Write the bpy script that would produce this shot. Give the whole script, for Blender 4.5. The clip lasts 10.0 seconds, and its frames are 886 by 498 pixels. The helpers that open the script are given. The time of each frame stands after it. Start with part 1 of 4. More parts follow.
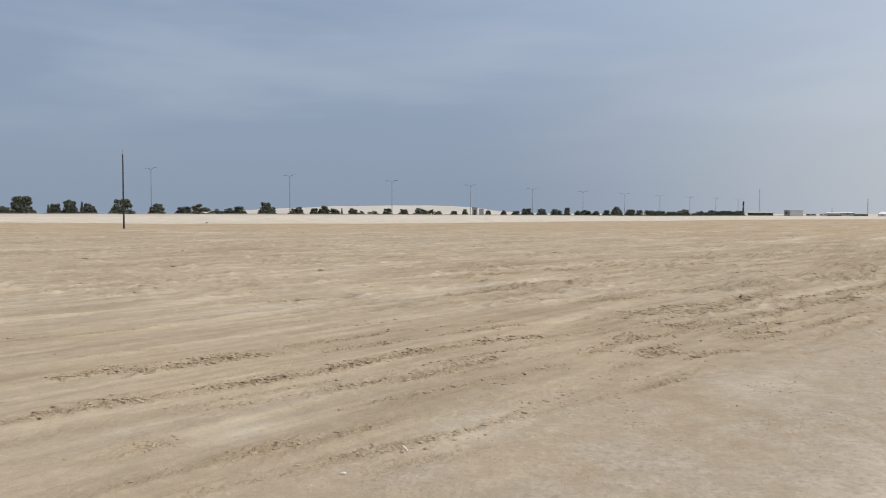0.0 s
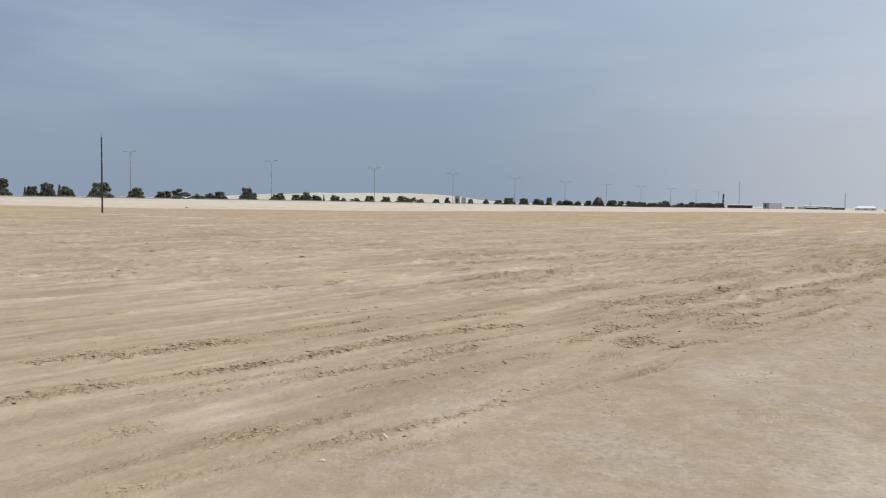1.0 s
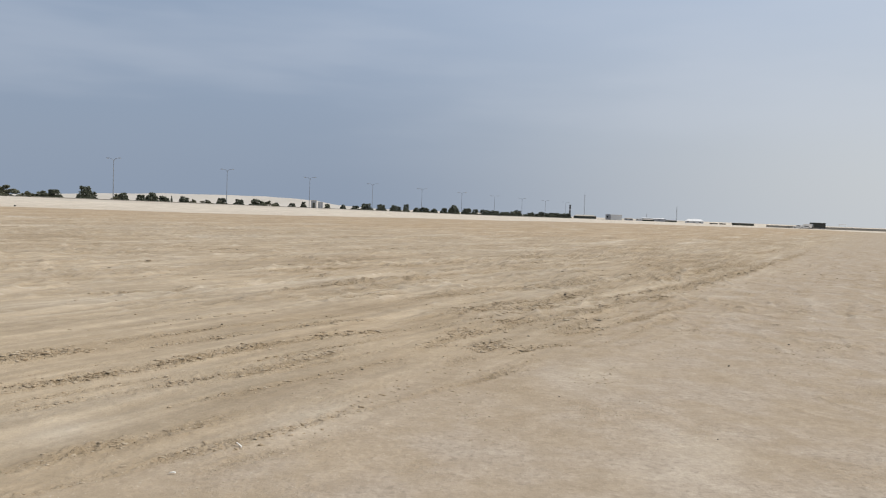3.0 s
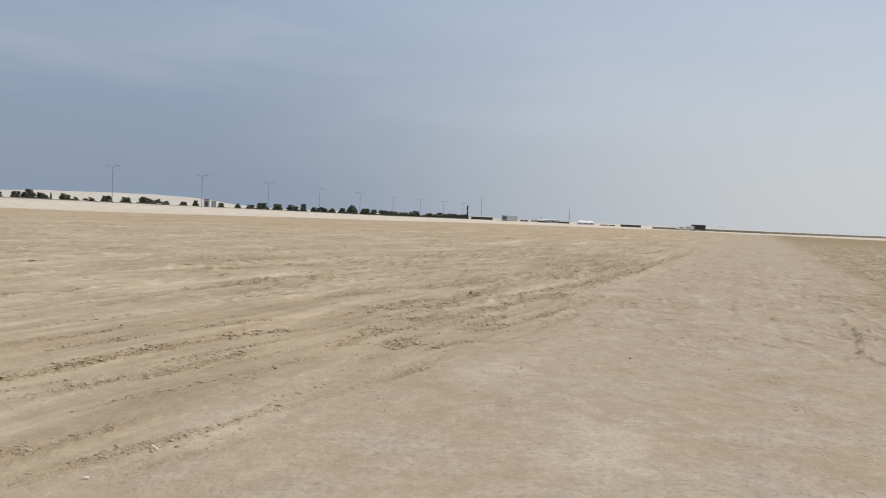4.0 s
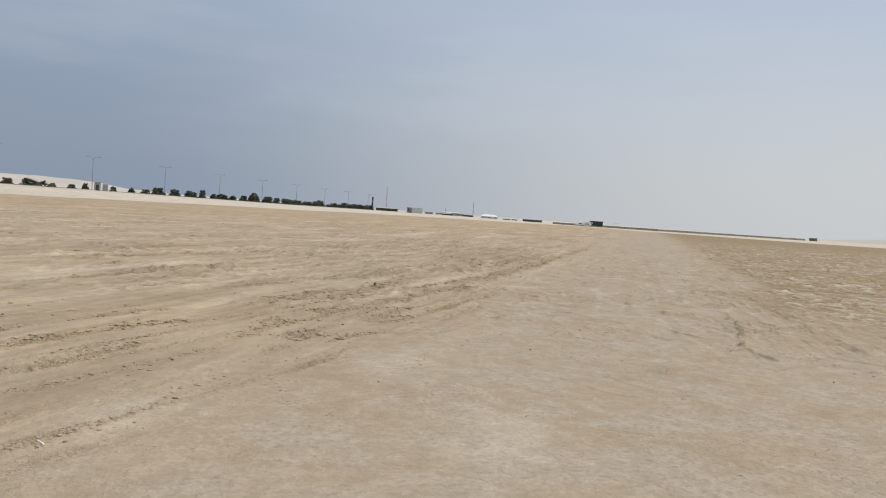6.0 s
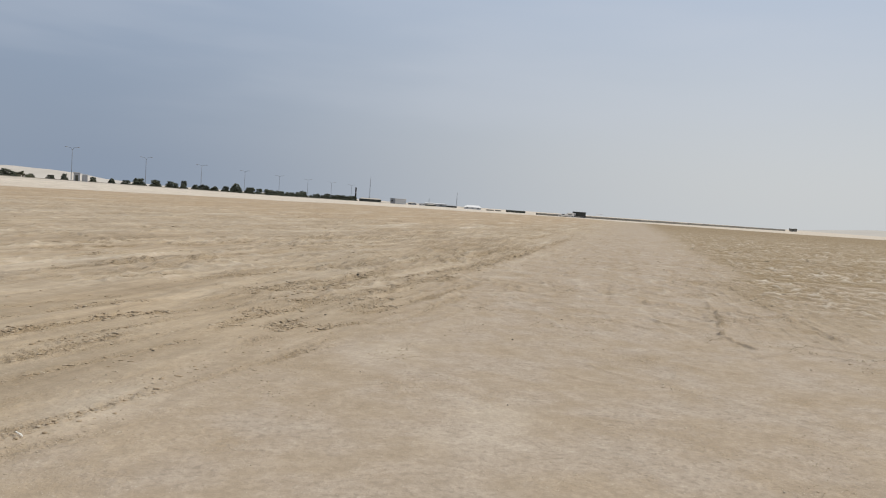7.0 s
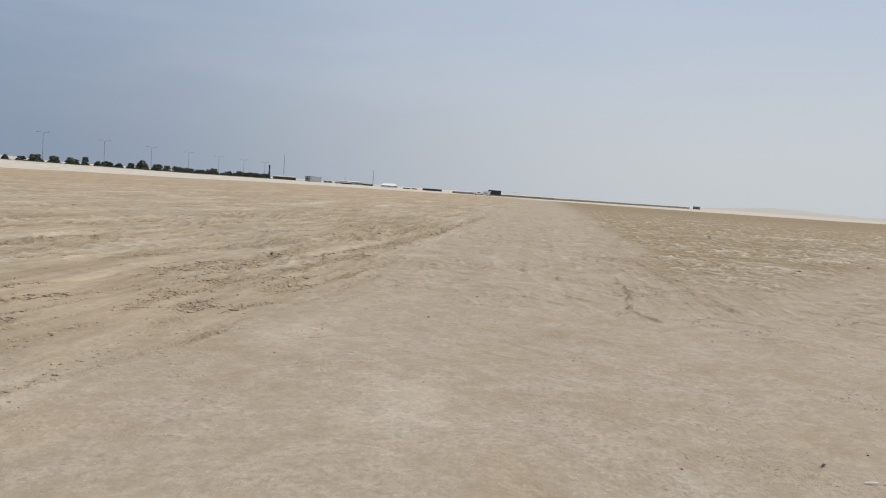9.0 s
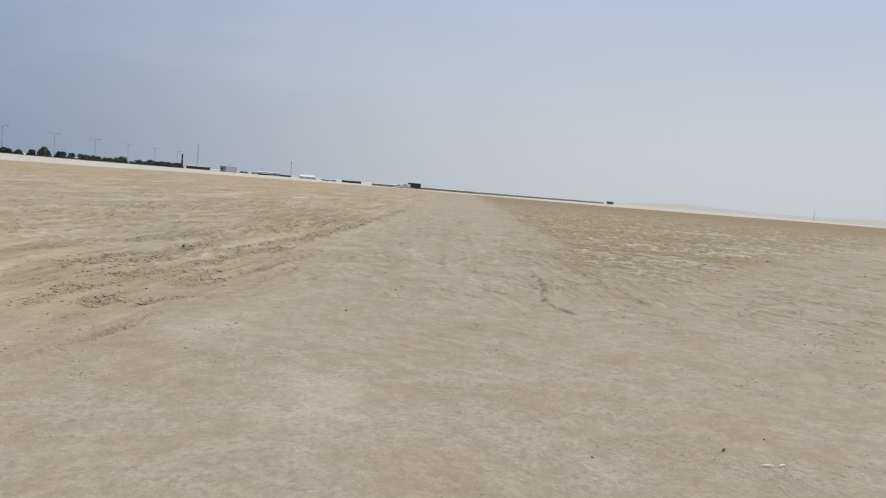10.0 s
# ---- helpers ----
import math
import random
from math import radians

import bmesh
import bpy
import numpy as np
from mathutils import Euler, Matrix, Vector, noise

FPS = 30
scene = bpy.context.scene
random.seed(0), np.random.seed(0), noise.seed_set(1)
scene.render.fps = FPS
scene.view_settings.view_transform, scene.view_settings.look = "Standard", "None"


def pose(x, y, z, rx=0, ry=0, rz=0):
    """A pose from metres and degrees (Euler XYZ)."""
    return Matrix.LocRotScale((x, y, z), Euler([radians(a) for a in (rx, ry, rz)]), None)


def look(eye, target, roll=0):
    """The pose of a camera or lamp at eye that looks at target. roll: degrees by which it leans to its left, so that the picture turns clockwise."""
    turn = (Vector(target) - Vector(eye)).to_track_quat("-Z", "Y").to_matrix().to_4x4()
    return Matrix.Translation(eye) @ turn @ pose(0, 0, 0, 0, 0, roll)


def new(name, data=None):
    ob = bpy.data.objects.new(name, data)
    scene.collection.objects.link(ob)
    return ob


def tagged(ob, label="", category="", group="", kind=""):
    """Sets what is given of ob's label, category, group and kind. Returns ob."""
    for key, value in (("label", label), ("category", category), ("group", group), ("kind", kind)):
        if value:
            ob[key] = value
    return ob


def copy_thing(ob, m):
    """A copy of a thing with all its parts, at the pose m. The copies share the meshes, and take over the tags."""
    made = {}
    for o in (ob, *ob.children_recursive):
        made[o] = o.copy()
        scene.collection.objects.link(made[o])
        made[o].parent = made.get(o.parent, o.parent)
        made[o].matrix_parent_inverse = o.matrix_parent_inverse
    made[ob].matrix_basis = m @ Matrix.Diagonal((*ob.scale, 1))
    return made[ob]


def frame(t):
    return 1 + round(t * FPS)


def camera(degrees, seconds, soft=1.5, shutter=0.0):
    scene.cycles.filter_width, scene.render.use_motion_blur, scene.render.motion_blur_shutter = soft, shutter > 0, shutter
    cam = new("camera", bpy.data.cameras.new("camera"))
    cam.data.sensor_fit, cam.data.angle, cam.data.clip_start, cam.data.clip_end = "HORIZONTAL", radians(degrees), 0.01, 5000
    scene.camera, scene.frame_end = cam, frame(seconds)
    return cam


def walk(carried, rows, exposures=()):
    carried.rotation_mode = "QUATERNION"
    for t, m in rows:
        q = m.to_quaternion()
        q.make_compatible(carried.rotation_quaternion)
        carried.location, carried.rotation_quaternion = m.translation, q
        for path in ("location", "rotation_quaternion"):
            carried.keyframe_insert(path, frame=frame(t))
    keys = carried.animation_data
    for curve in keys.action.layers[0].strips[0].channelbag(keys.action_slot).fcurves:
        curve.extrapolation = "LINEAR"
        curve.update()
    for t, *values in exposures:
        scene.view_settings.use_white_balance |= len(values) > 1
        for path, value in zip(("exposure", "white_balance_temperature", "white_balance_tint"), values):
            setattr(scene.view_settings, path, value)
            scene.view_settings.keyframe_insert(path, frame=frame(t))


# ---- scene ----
cam = camera(61.17, 10.0, soft=1.1)
PATH = [
    (0, pose(0.000, 0.000, 1.600, 87.269, -0.079, 6.778)),
    (0.5, pose(-0.014, 0.017, 1.593, 86.650, -0.437, 7.009)),
    (1, pose(-0.003, 0.015, 1.596, 86.386, -0.866, 5.430)),
    (1.5, pose(0.010, 0.030, 1.589, 86.446, -1.392, 1.464)),
    (2, pose(0.024, 0.014, 1.594, 86.844, -1.859, -1.351)),
    (2.5, pose(0.034, -0.001, 1.595, 87.112, -2.157, -3.224)),
    (2.7, pose(0.022, -0.047, 1.618, 87.075, -2.155, -3.831)),
    (3.8, pose(-0.165, -0.092, 1.585, 87.500, -2.500, -11.740)),
    (4, pose(-0.191, -0.099, 1.579, 87.481, -2.605, -13.190)),
    (4.5, pose(-0.216, -0.110, 1.578, 87.385, -3.289, -17.473)),
    (5, pose(-0.226, -0.100, 1.572, 87.320, -3.696, -19.546)),
    (6.5, pose(-0.208, -0.122, 1.583, 87.117, -4.072, -20.932)),
    (7, pose(-0.205, -0.127, 1.575, 86.646, -4.023, -21.711)),
    (7.5, pose(-0.210, -0.117, 1.575, 86.014, -3.974, -21.883)),
    (8, pose(-0.193, -0.100, 1.577, 85.690, -3.769, -23.412)),
    (8.5, pose(-0.195, -0.103, 1.575, 85.592, -3.957, -26.768)),
    (9, pose(-0.180, -0.105, 1.568, 85.443, -4.135, -28.083)),
    (9.5, pose(-0.170, -0.115, 1.571, 85.411, -4.461, -30.843)),
    (10, pose(-0.164, -0.106, 1.573, 85.372, -4.857, -34.212)),
]
walk(cam, PATH, ((0.0, 0.0, 6540, 10), (1.8, 0.04, 6540, 10), (4.0, -0.02, 6620, 10), (6.5, -0.05, 6640, 10), (8.0, -0.06, 6600, 10), (10.0, -0.07, 6320, 10)))

# ---------------------------------------------------------------- light
SUN_AZ, SUN_EL = 104.0, 47.0          # degrees; azimuth clockwise from +y
sun_dir = Vector((math.sin(radians(SUN_AZ)) * math.cos(radians(SUN_EL)),
                  math.cos(radians(SUN_AZ)) * math.cos(radians(SUN_EL)),
                  math.sin(radians(SUN_EL))))


def ramp(tree, fac, stops):
    n = tree.nodes.new("ShaderNodeValToRGB")
    els = n.color_ramp.elements
    while len(els) < len(stops):
        els.new(0.5)
    for e, (p, c) in zip(els, stops):
        e.position = p
        e.color = (*c, 1) if len(c) == 3 else c
    tree.links.new(fac, n.inputs[0])
    return n.outputs[0]


def mixc(tree, fac, a, b, blend="MIX"):
    n = tree.nodes.new("ShaderNodeMix")
    n.data_type, n.blend_type = "RGBA", blend
    for sock, v in ((n.inputs[0], fac), (n.inputs[6], a), (n.inputs[7], b)):
        if hasattr(v, "is_output"):
            tree.links.new(v, sock)
        elif isinstance(v, (int, float)):
            sock.default_value = v
        else:
            sock.default_value = (*v, 1)
    return n.outputs[2]


def math_node(tree, op, a, b=0.0, clamp=False):
    n = tree.nodes.new("ShaderNodeMath")
    n.operation, n.use_clamp = op, clamp
    for sock, v in zip(n.inputs, (a, b)):
        if hasattr(v, "is_output"):
            tree.links.new(v, sock)
        else:
            sock.default_value = v
    return n.outputs[0]


def remap(tree, v, a, b, c=0.0, d=1.0, smooth=True):
    n = tree.nodes.new("ShaderNodeMapRange")
    n.interpolation_type = "SMOOTHSTEP" if smooth else "LINEAR"
    tree.links.new(v, n.inputs[0])
    for i, x in enumerate((a, b, c, d)):
        n.inputs[1 + i].default_value = x
    return n.outputs[0]


world = bpy.data.worlds.new("sky")
scene.world = world
world.use_nodes = True
wt = world.node_tree
wt.nodes.clear()
w_out = wt.nodes.new("ShaderNodeOutputWorld")
w_bg = wt.nodes.new("ShaderNodeBackground")
sky = wt.nodes.new("ShaderNodeTexSky")
sky.sky_type, sky.sun_disc = "NISHITA", False
sky.sun_elevation, sky.sun_rotation = radians(SUN_EL), radians(SUN_AZ)
sky.air_density, sky.dust_density, sky.ozone_density = 1.2, 4.0, 1.0
sky_scaled = mixc(wt, 1.0, sky.outputs[0], (0.085, 0.085, 0.085), "MULTIPLY")
w_co = wt.nodes.new("ShaderNodeTexCoord")
w_sep = wt.nodes.new("ShaderNodeSeparateXYZ")
wt.links.new(w_co.outputs["Generated"], w_sep.inputs[0])
w_dot = wt.nodes.new("ShaderNodeVectorMath")
w_dot.operation = "DOT_PRODUCT"
wt.links.new(w_co.outputs["Generated"], w_dot.inputs[0])
w_dot.inputs[1].default_value = (math.sin(radians(80)), math.cos(radians(80)), 0.12)
# thin dusty overcast: blue-grey away from the sun, milky towards it
side = remap(wt, w_dot.outputs["Value"], 0.08, 0.92)
low = mixc(wt, side, (0.278, 0.346, 0.458), (0.630, 0.664, 0.690))
side_high = remap(wt, w_dot.outputs["Value"], -0.25, 0.85)
high = mixc(wt, side_high, (0.270, 0.358, 0.500), (0.485, 0.575, 0.72))
up = remap(wt, w_sep.outputs["Z"], 0.02, 0.33)
veil = mixc(wt, up, low, high)
veil = mixc(wt, remap(wt, w_sep.outputs["Z"], 0.34, 0.80), veil, (0.98, 0.97, 0.95))
w_map = wt.nodes.new("ShaderNodeMapping")
w_map.inputs["Rotation"].default_value = (radians(8), 0, radians(20))
w_map.inputs["Scale"].default_value = (1.0, 1.6, 6.0)
wt.links.new(w_co.outputs["Generated"], w_map.inputs[0])
w_noise = wt.nodes.new("ShaderNodeTexNoise")
w_noise.inputs["Scale"].default_value = 1.7
w_noise.inputs["Detail"].default_value = 4
w_noise.inputs["Roughness"].default_value = 0.5
wt.links.new(w_map.outputs[0], w_noise.inputs["Vector"])
cl = remap(wt, w_noise.outputs[0], 0.42, 0.68)
cl = math_node(wt, "MULTIPLY", cl, remap(wt, w_sep.outputs["Z"], 0.03, 0.16, 0.0, 0.26))
veil = mixc(wt, cl, veil, (0.60, 0.65, 0.74))
final_sky = mixc(wt, 0.92, sky_scaled, veil)
wt.links.new(final_sky, w_bg.inputs[0])
w_bg.inputs[1].default_value = 1.0
wt.links.new(w_bg.outputs[0], w_out.inputs[0])

sun_data = bpy.data.lights.new("sun", "SUN")
sun_data.energy, sun_data.angle, sun_data.color = 2.3, radians(4.0), (1.0, 0.93, 0.82)
sun = new("sun", sun_data)
sun.matrix_world = look(sun_dir * 100, (0, 0, 0))


# ---------------------------------------------------------------- materials
def base_mat(name, rough=0.8, metal=0.0, spec=0.3):
    m = bpy.data.materials.new(name)
    m.use_nodes = True
    t = m.node_tree
    b = t.nodes["Principled BSDF"]
    b.inputs["Roughness"].default_value = rough
    b.inputs["Metallic"].default_value = metal
    b.inputs["Specular IOR Level"].default_value = spec
    return m, t, b


def noise_tex(t, co, scale, detail=3.0, rough=0.55):
    n = t.nodes.new("ShaderNodeTexNoise")
    n.inputs["Scale"].default_value = scale
    n.inputs["Detail"].default_value = detail
    n.inputs["Roughness"].default_value = rough
    t.links.new(co, n.inputs["Vector"])
    return n.outputs[0]


def obj_co(t, scale=(1, 1, 1), rot=(0, 0, 0)):
    co = t.nodes.new("ShaderNodeTexCoord")
    mp = t.nodes.new("ShaderNodeMapping")
    mp.inputs["Scale"].default_value = scale
    mp.inputs["Rotation"].default_value = rot
    t.links.new(co.outputs["Object"], mp.inputs[0])
    return mp.outputs[0]


def bump(t, b, h, strength, dist):
    n = t.nodes.new("ShaderNodeBump")
    n.inputs["Strength"].default_value = strength
    n.inputs["Distance"].default_value = dist
    t.links.new(h, n.inputs["Height"])
    t.links.new(n.outputs[0], b.inputs["Normal"])


def worn(name, c, c2, scale=3.0, rough=0.7, metal=0.0, relief=0.1, dist=0.01):
    """A surface of colour c, blotched with c2, with a fine grain."""
    m, t, b = base_mat(name, rough, metal)
    co = obj_co(t)
    n1 = noise_tex(t, co, scale, 4)
    n2 = noise_tex(t, co, scale * 9, 3)
    f = math_node(t, "ADD", math_node(t, "MULTIPLY", n1, 0.7), math_node(t, "MULTIPLY", n2, 0.3))
    t.links.new(ramp(t, f, [(0.35, c), (0.65, c2)]), b.inputs["Base Color"])
    bump(t, b, n2, relief, dist)
    return m


def leaf_mat(name, c, c2):
    m, t, b = base_mat(name, 0.6, 0.0, 0.25)
    geo = t.nodes.new("ShaderNodeNewGeometry")
    inf = t.nodes.new("ShaderNodeObjectInfo")
    n = noise_tex(t, obj_co(t), 1.1, 2)
    f = math_node(t, "ADD", math_node(t, "MULTIPLY", geo.outputs["Random Per Island"], 0.45),
                  math_node(t, "MULTIPLY", inf.outputs["Random"], 0.25))
    f = math_node(t, "ADD", f, math_node(t, "MULTIPLY", n, 0.3))
    col = ramp(t, f, [(0.15, c), (0.85, c2)])
    t.links.new(col, b.inputs["Base Color"])
    # thin leaves let some light through
    thin = t.nodes.new("ShaderNodeBsdfTranslucent")
    t.links.new(col, thin.inputs[0])
    mix = t.nodes.new("ShaderNodeMixShader")
    mix.inputs[0].default_value = 0.35
    t.links.new(b.outputs[0], mix.inputs[1])
    t.links.new(thin.outputs[0], mix.inputs[2])
    t.links.new(mix.outputs[0], t.nodes["Material Output"].inputs[0])
    return m


def sand_mat():
    m, t, b = base_mat("dry_sand", 0.95, 0.0, 0.15)
    co = obj_co(t)
    wheel = obj_co(t, (1, 1, 1), (0, 0, radians(-55.5)))      # x runs along the graded track

    def att(name):
        a = t.nodes.new("ShaderNodeAttribute")
        a.attribute_name = name
        return a.outputs["Fac"]

    def drawn(sx, sy):
        mp = t.nodes.new("ShaderNodeMapping")
        mp.inputs["Scale"].default_value = (sx, sy, 1.0)
        t.links.new(wheel, mp.inputs[0])
        return mp.outputs[0]

    def tint(c, mask, v, a0, a1, lo, hi):
        shade = mixc(t, 1.0, c, remap(t, v, a0, a1, lo, hi), "MULTIPLY")
        return mixc(t, mask, c, shade)

    streak = noise_tex(t, drawn(0.085, 0.55), 1.0, 5, 0.6)
    wisp = noise_tex(t, drawn(0.30, 3.4), 1.0, 4, 0.6)
    patch = noise_tex(t, co, 0.35, 4, 0.55)
    blot = noise_tex(t, co, 1.15, 7, 0.62)
    mottle = noise_tex(t, co, 4.6, 5, 0.62)
    fine = noise_tex(t, co, 22, 4, 0.65)
    grain = noise_tex(t, co, 140, 2, 0.6)
    packed, crust = att("packed"), att("crust")
    firm = math_node(t, "MAXIMUM", packed, crust)
    loose = math_node(t, "SUBTRACT", 1.0, firm)

    tan = ramp(t, streak, [(0.32, (0.334, 0.264, 0.182)), (0.45, (0.385, 0.315, 0.230)), (0.56, (0.408, 0.341, 0.257)), (0.70, (0.462, 0.402, 0.324))])
    warm = ramp(t, streak, [(0.30, (0.360, 0.272, 0.178)), (0.50, (0.400, 0.314, 0.218)), (0.68, (0.450, 0.376, 0.288))])
    road = ramp(t, blot, [(0.30, (0.340, 0.277, 0.205)), (0.45, (0.364, 0.302, 0.232)), (0.54, (0.376, 0.317, 0.254)), (0.70, (0.392, 0.340, 0.283))])
    brown = ramp(t, blot, [(0.34, (0.208, 0.158, 0.094)), (0.50, (0.250, 0.194, 0.121)), (0.64, (0.305, 0.244, 0.164))])
    white = ramp(t, patch, [(0.3, (0.545, 0.490, 0.418)), (0.7, (0.605, 0.555, 0.488))])
    c = mixc(t, att("warm"), tan, warm)
    c = mixc(t, firm, c, road)
    c = mixc(t, att("brown"), c, brown)
    c = mixc(t, att("pale"), c, white)
    c = tint(c, loose, patch, 0.36, 0.62, 0.93, 1.05)
    c = tint(c, loose, wisp, 0.34, 0.66, 0.87, 1.09)
    c = tint(c, loose, noise_tex(t, drawn(0.05, 1.3), 1.0, 3, 0.6), 0.36, 0.64, 0.92, 1.05)
    c = tint(c, 1.0, mottle, 0.36, 0.64, 0.94, 1.04)
    c = tint(c, firm, noise_tex(t, co, 11, 4, 0.6), 0.36, 0.64, 0.96, 1.03)
    c = tint(c, 1.0, fine, 0.3, 0.7, 0.94, 1.04)
    c = tint(c, 1.0, grain, 0.3, 0.7, 0.93, 1.05)
    c = tint(c, math_node(t, "MULTIPLY", packed, remap(t, blot, 0.40, 0.58)), noise_tex(t, co, 17, 3, 0.6), 0.52, 0.62, 1.0, 0.85)
    # turned-up brown subsoil in the tracks, plus painted shade of ruts, furrows and ridges
    c = mixc(t, math_node(t, "MULTIPLY", att("crumb_shade"), remap(t, fine, 0.40, 0.60, 0.25, 0.80)), c, (0.325, 0.250, 0.158))
    # bleached flakes and dark grit
    flake = math_node(t, "MULTIPLY", remap(t, noise_tex(t, co, 30, 3, 0.6), 0.60, 0.68, 0.0, 0.35), remap(t, mottle, 0.46, 0.62))
    c = mixc(t, flake, c, (0.56, 0.515, 0.445))
    c = mixc(t, remap(t, noise_tex(t, co, 95, 2, 0.5), 0.66, 0.74, 0.0, 0.55), c, (0.60, 0.555, 0.485))
    c = mixc(t, remap(t, noise_tex(t, co, 38, 2, 0.5), 0.28, 0.22, 0.0, 0.6), c, (0.15, 0.118, 0.082))
    t.links.new(c, b.inputs["Base Color"])

    # fine relief, in metres of height
    chip = remap(t, noise_tex(t, co, 46, 3, 0.6), 0.46, 0.62)
    rough = math_node(t, "MULTIPLY", math_node(t, "MULTIPLY", chip, 0.007), math_node(t, "ADD", math_node(t, "POWER", att("crumb_shade"), 1.3), 0.10))

    def clod_field(scale, sx, sy):
        """Domed crumbs with sharp gaps between them."""
        turn = t.nodes.new("ShaderNodeMapping")
        turn.inputs["Rotation"].default_value = (0, 0, radians(-32))
        turn.inputs["Scale"].default_value = (sx, sy, 1.0)
        t.links.new(wheel, turn.inputs[0])
        v = t.nodes.new("ShaderNodeTexVoronoi")
        v.inputs["Scale"].default_value = scale
        v.inputs["Randomness"].default_value = 0.9
        t.links.new(turn.outputs[0], v.inputs["Vector"])
        return remap(t, v.outputs["Distance"], 0.10, 0.62, 1.0, 0.0)

    churned = math_node(t, "POWER", remap(t, att("crumb_shade"), 0.22, 0.80), 1.2)
    heap = math_node(t, "ADD", math_node(t, "MULTIPLY", clod_field(15, 0.75, 1.25), 0.012), math_node(t, "MULTIPLY", clod_field(34, 0.9, 1.1), 0.005))
    heap = math_node(t, "MULTIPLY", math_node(t, "MULTIPLY", heap, churned), remap(t, noise_tex(t, co, 6.0, 2, 0.5), 0.40, 0.58, 0.15, 1.0))
    wind = math_node(t, "MULTIPLY", math_node(t, "MULTIPLY", wisp, 0.020), loose)
    comb = remap(t, noise_tex(t, drawn(0.5, 4.2), 1.0, 2, 0.5), 0.42, 0.62)
    comb = math_node(t, "MULTIPLY", math_node(t, "MULTIPLY", comb, 0.026), att("tilled"))
    cake = math_node(t, "MULTIPLY", remap(t, mottle, 0.46, 0.60), 0.003)
    h = math_node(t, "ADD", math_node(t, "MULTIPLY", math_node(t, "MULTIPLY", fine, 0.0070), remap(t, packed, 0.0, 1.0, 1.0, 0.5)), math_node(t, "MULTIPLY", grain, 0.0012))
    for extra in (rough, wind, comb, cake, heap):
        h = math_node(t, "ADD", h, extra)
    bump(t, b, h, 1.0, 1.0)
    return m


M_SAND = sand_mat()
M_HILL = worn("pale_hill_sand", (0.43, 0.408, 0.375), (0.49, 0.468, 0.438), 0.05, 0.95)
M_VERGE = worn("road_verge_sand", (0.43, 0.390, 0.338), (0.50, 0.458, 0.402), 0.08, 0.95)
# greyed towards the sky: distance haze mixed into the dune's own colour
M_DUNE = worn("hazy_dune_sand", (0.415, 0.40, 0.375), (0.45, 0.435, 0.41), 0.01, 0.95)
M_ASPHALT = worn("dusty_asphalt", (0.20, 0.19, 0.175), (0.30, 0.28, 0.25), 0.4, 0.9)
M_KERB = worn("kerb_concrete", (0.36, 0.34, 0.31), (0.46, 0.44, 0.40), 1.0, 0.85)
M_LEAF = leaf_mat("grey_green_foliage", (0.078, 0.090, 0.068), (0.215, 0.232, 0.178))
M_LEAF_PALE = leaf_mat("pale_foliage", (0.11, 0.115, 0.08), (0.24, 0.24, 0.17))
M_BARK = worn("bark", (0.06, 0.045, 0.035), (0.12, 0.095, 0.07), 5)
M_POLE = worn("weathered_pole_timber", (0.022, 0.020, 0.022), (0.055, 0.042, 0.036), 4)
M_STEEL = worn("galvanised_steel", (0.20, 0.22, 0.25), (0.28, 0.30, 0.33), 2, 0.5, 0.2)
M_LAMPHEAD = worn("lamp_head_grey", (0.20, 0.21, 0.23), (0.28, 0.29, 0.31), 2, 0.5)
M_GLASS = worn("lamp_lens", (0.55, 0.57, 0.6), (0.65, 0.67, 0.7), 2, 0.2)
M_BLACK = worn("dark_band_paint", (0.018, 0.018, 0.02), (0.03, 0.03, 0.032), 2, 0.6)
M_WHITE = worn("white_paint", (0.70, 0.70, 0.69), (0.78, 0.78, 0.77), 2, 0.6)
M_SHEET = worn("white_sheet_roof", (0.66, 0.68, 0.70), (0.74, 0.75, 0.77), 0.6, 0.45)
M_GREYWALL = worn("grey_block_wall", (0.26, 0.27, 0.29), (0.33, 0.34, 0.36), 0.8, 0.85)
M_PALEWALL = worn("pale_rendered_wall", (0.48, 0.49, 0.51), (0.56, 0.57, 0.58), 0.7, 0.85)
M_DARKWALL = worn("dark_green_cladding", (0.045, 0.05, 0.042), (0.08, 0.085, 0.07), 0.8, 0.8)
# dark block, lightened in colour for the haze in front of it
M_WALL = worn("hazy_dark_weathered_block", (0.15, 0.145, 0.13), (0.22, 0.21, 0.19), 0.5, 0.9)
M_TARP = worn("dark_tarpaulin", (0.028, 0.032, 0.03), (0.055, 0.058, 0.052), 1.5, 0.7)
M_CAR = worn("dusty_white_car_paint", (0.68, 0.67, 0.65), (0.76, 0.75, 0.73), 1.0, 0.4)
M_WINDOW = worn("dark_window_glass", (0.02, 0.024, 0.03), (0.04, 0.045, 0.05), 2, 0.15)
M_TYRE = worn("tyre_rubber", (0.02, 0.02, 0.02), (0.05, 0.047, 0.042), 8, 0.9)
M_STONE = worn("dark_stone", (0.05, 0.042, 0.035), (0.11, 0.095, 0.08), 30, 0.9, 0.0, 0.4, 0.005)
M_PAPER = worn("bleached_scrap", (0.70, 0.68, 0.64), (0.80, 0.79, 0.76), 20, 0.8)


# ---------------------------------------------------------------- mesh helpers
def link_mesh(name, verts, faces, material, smooth=False):
    me = bpy.data.meshes.new(name)
    me.from_pydata(verts, [], faces)
    me.materials.append(material)
    if smooth:
        me.polygons.foreach_set("use_smooth", [True] * len(me.polygons))
    me.update()
    return new(name, me)


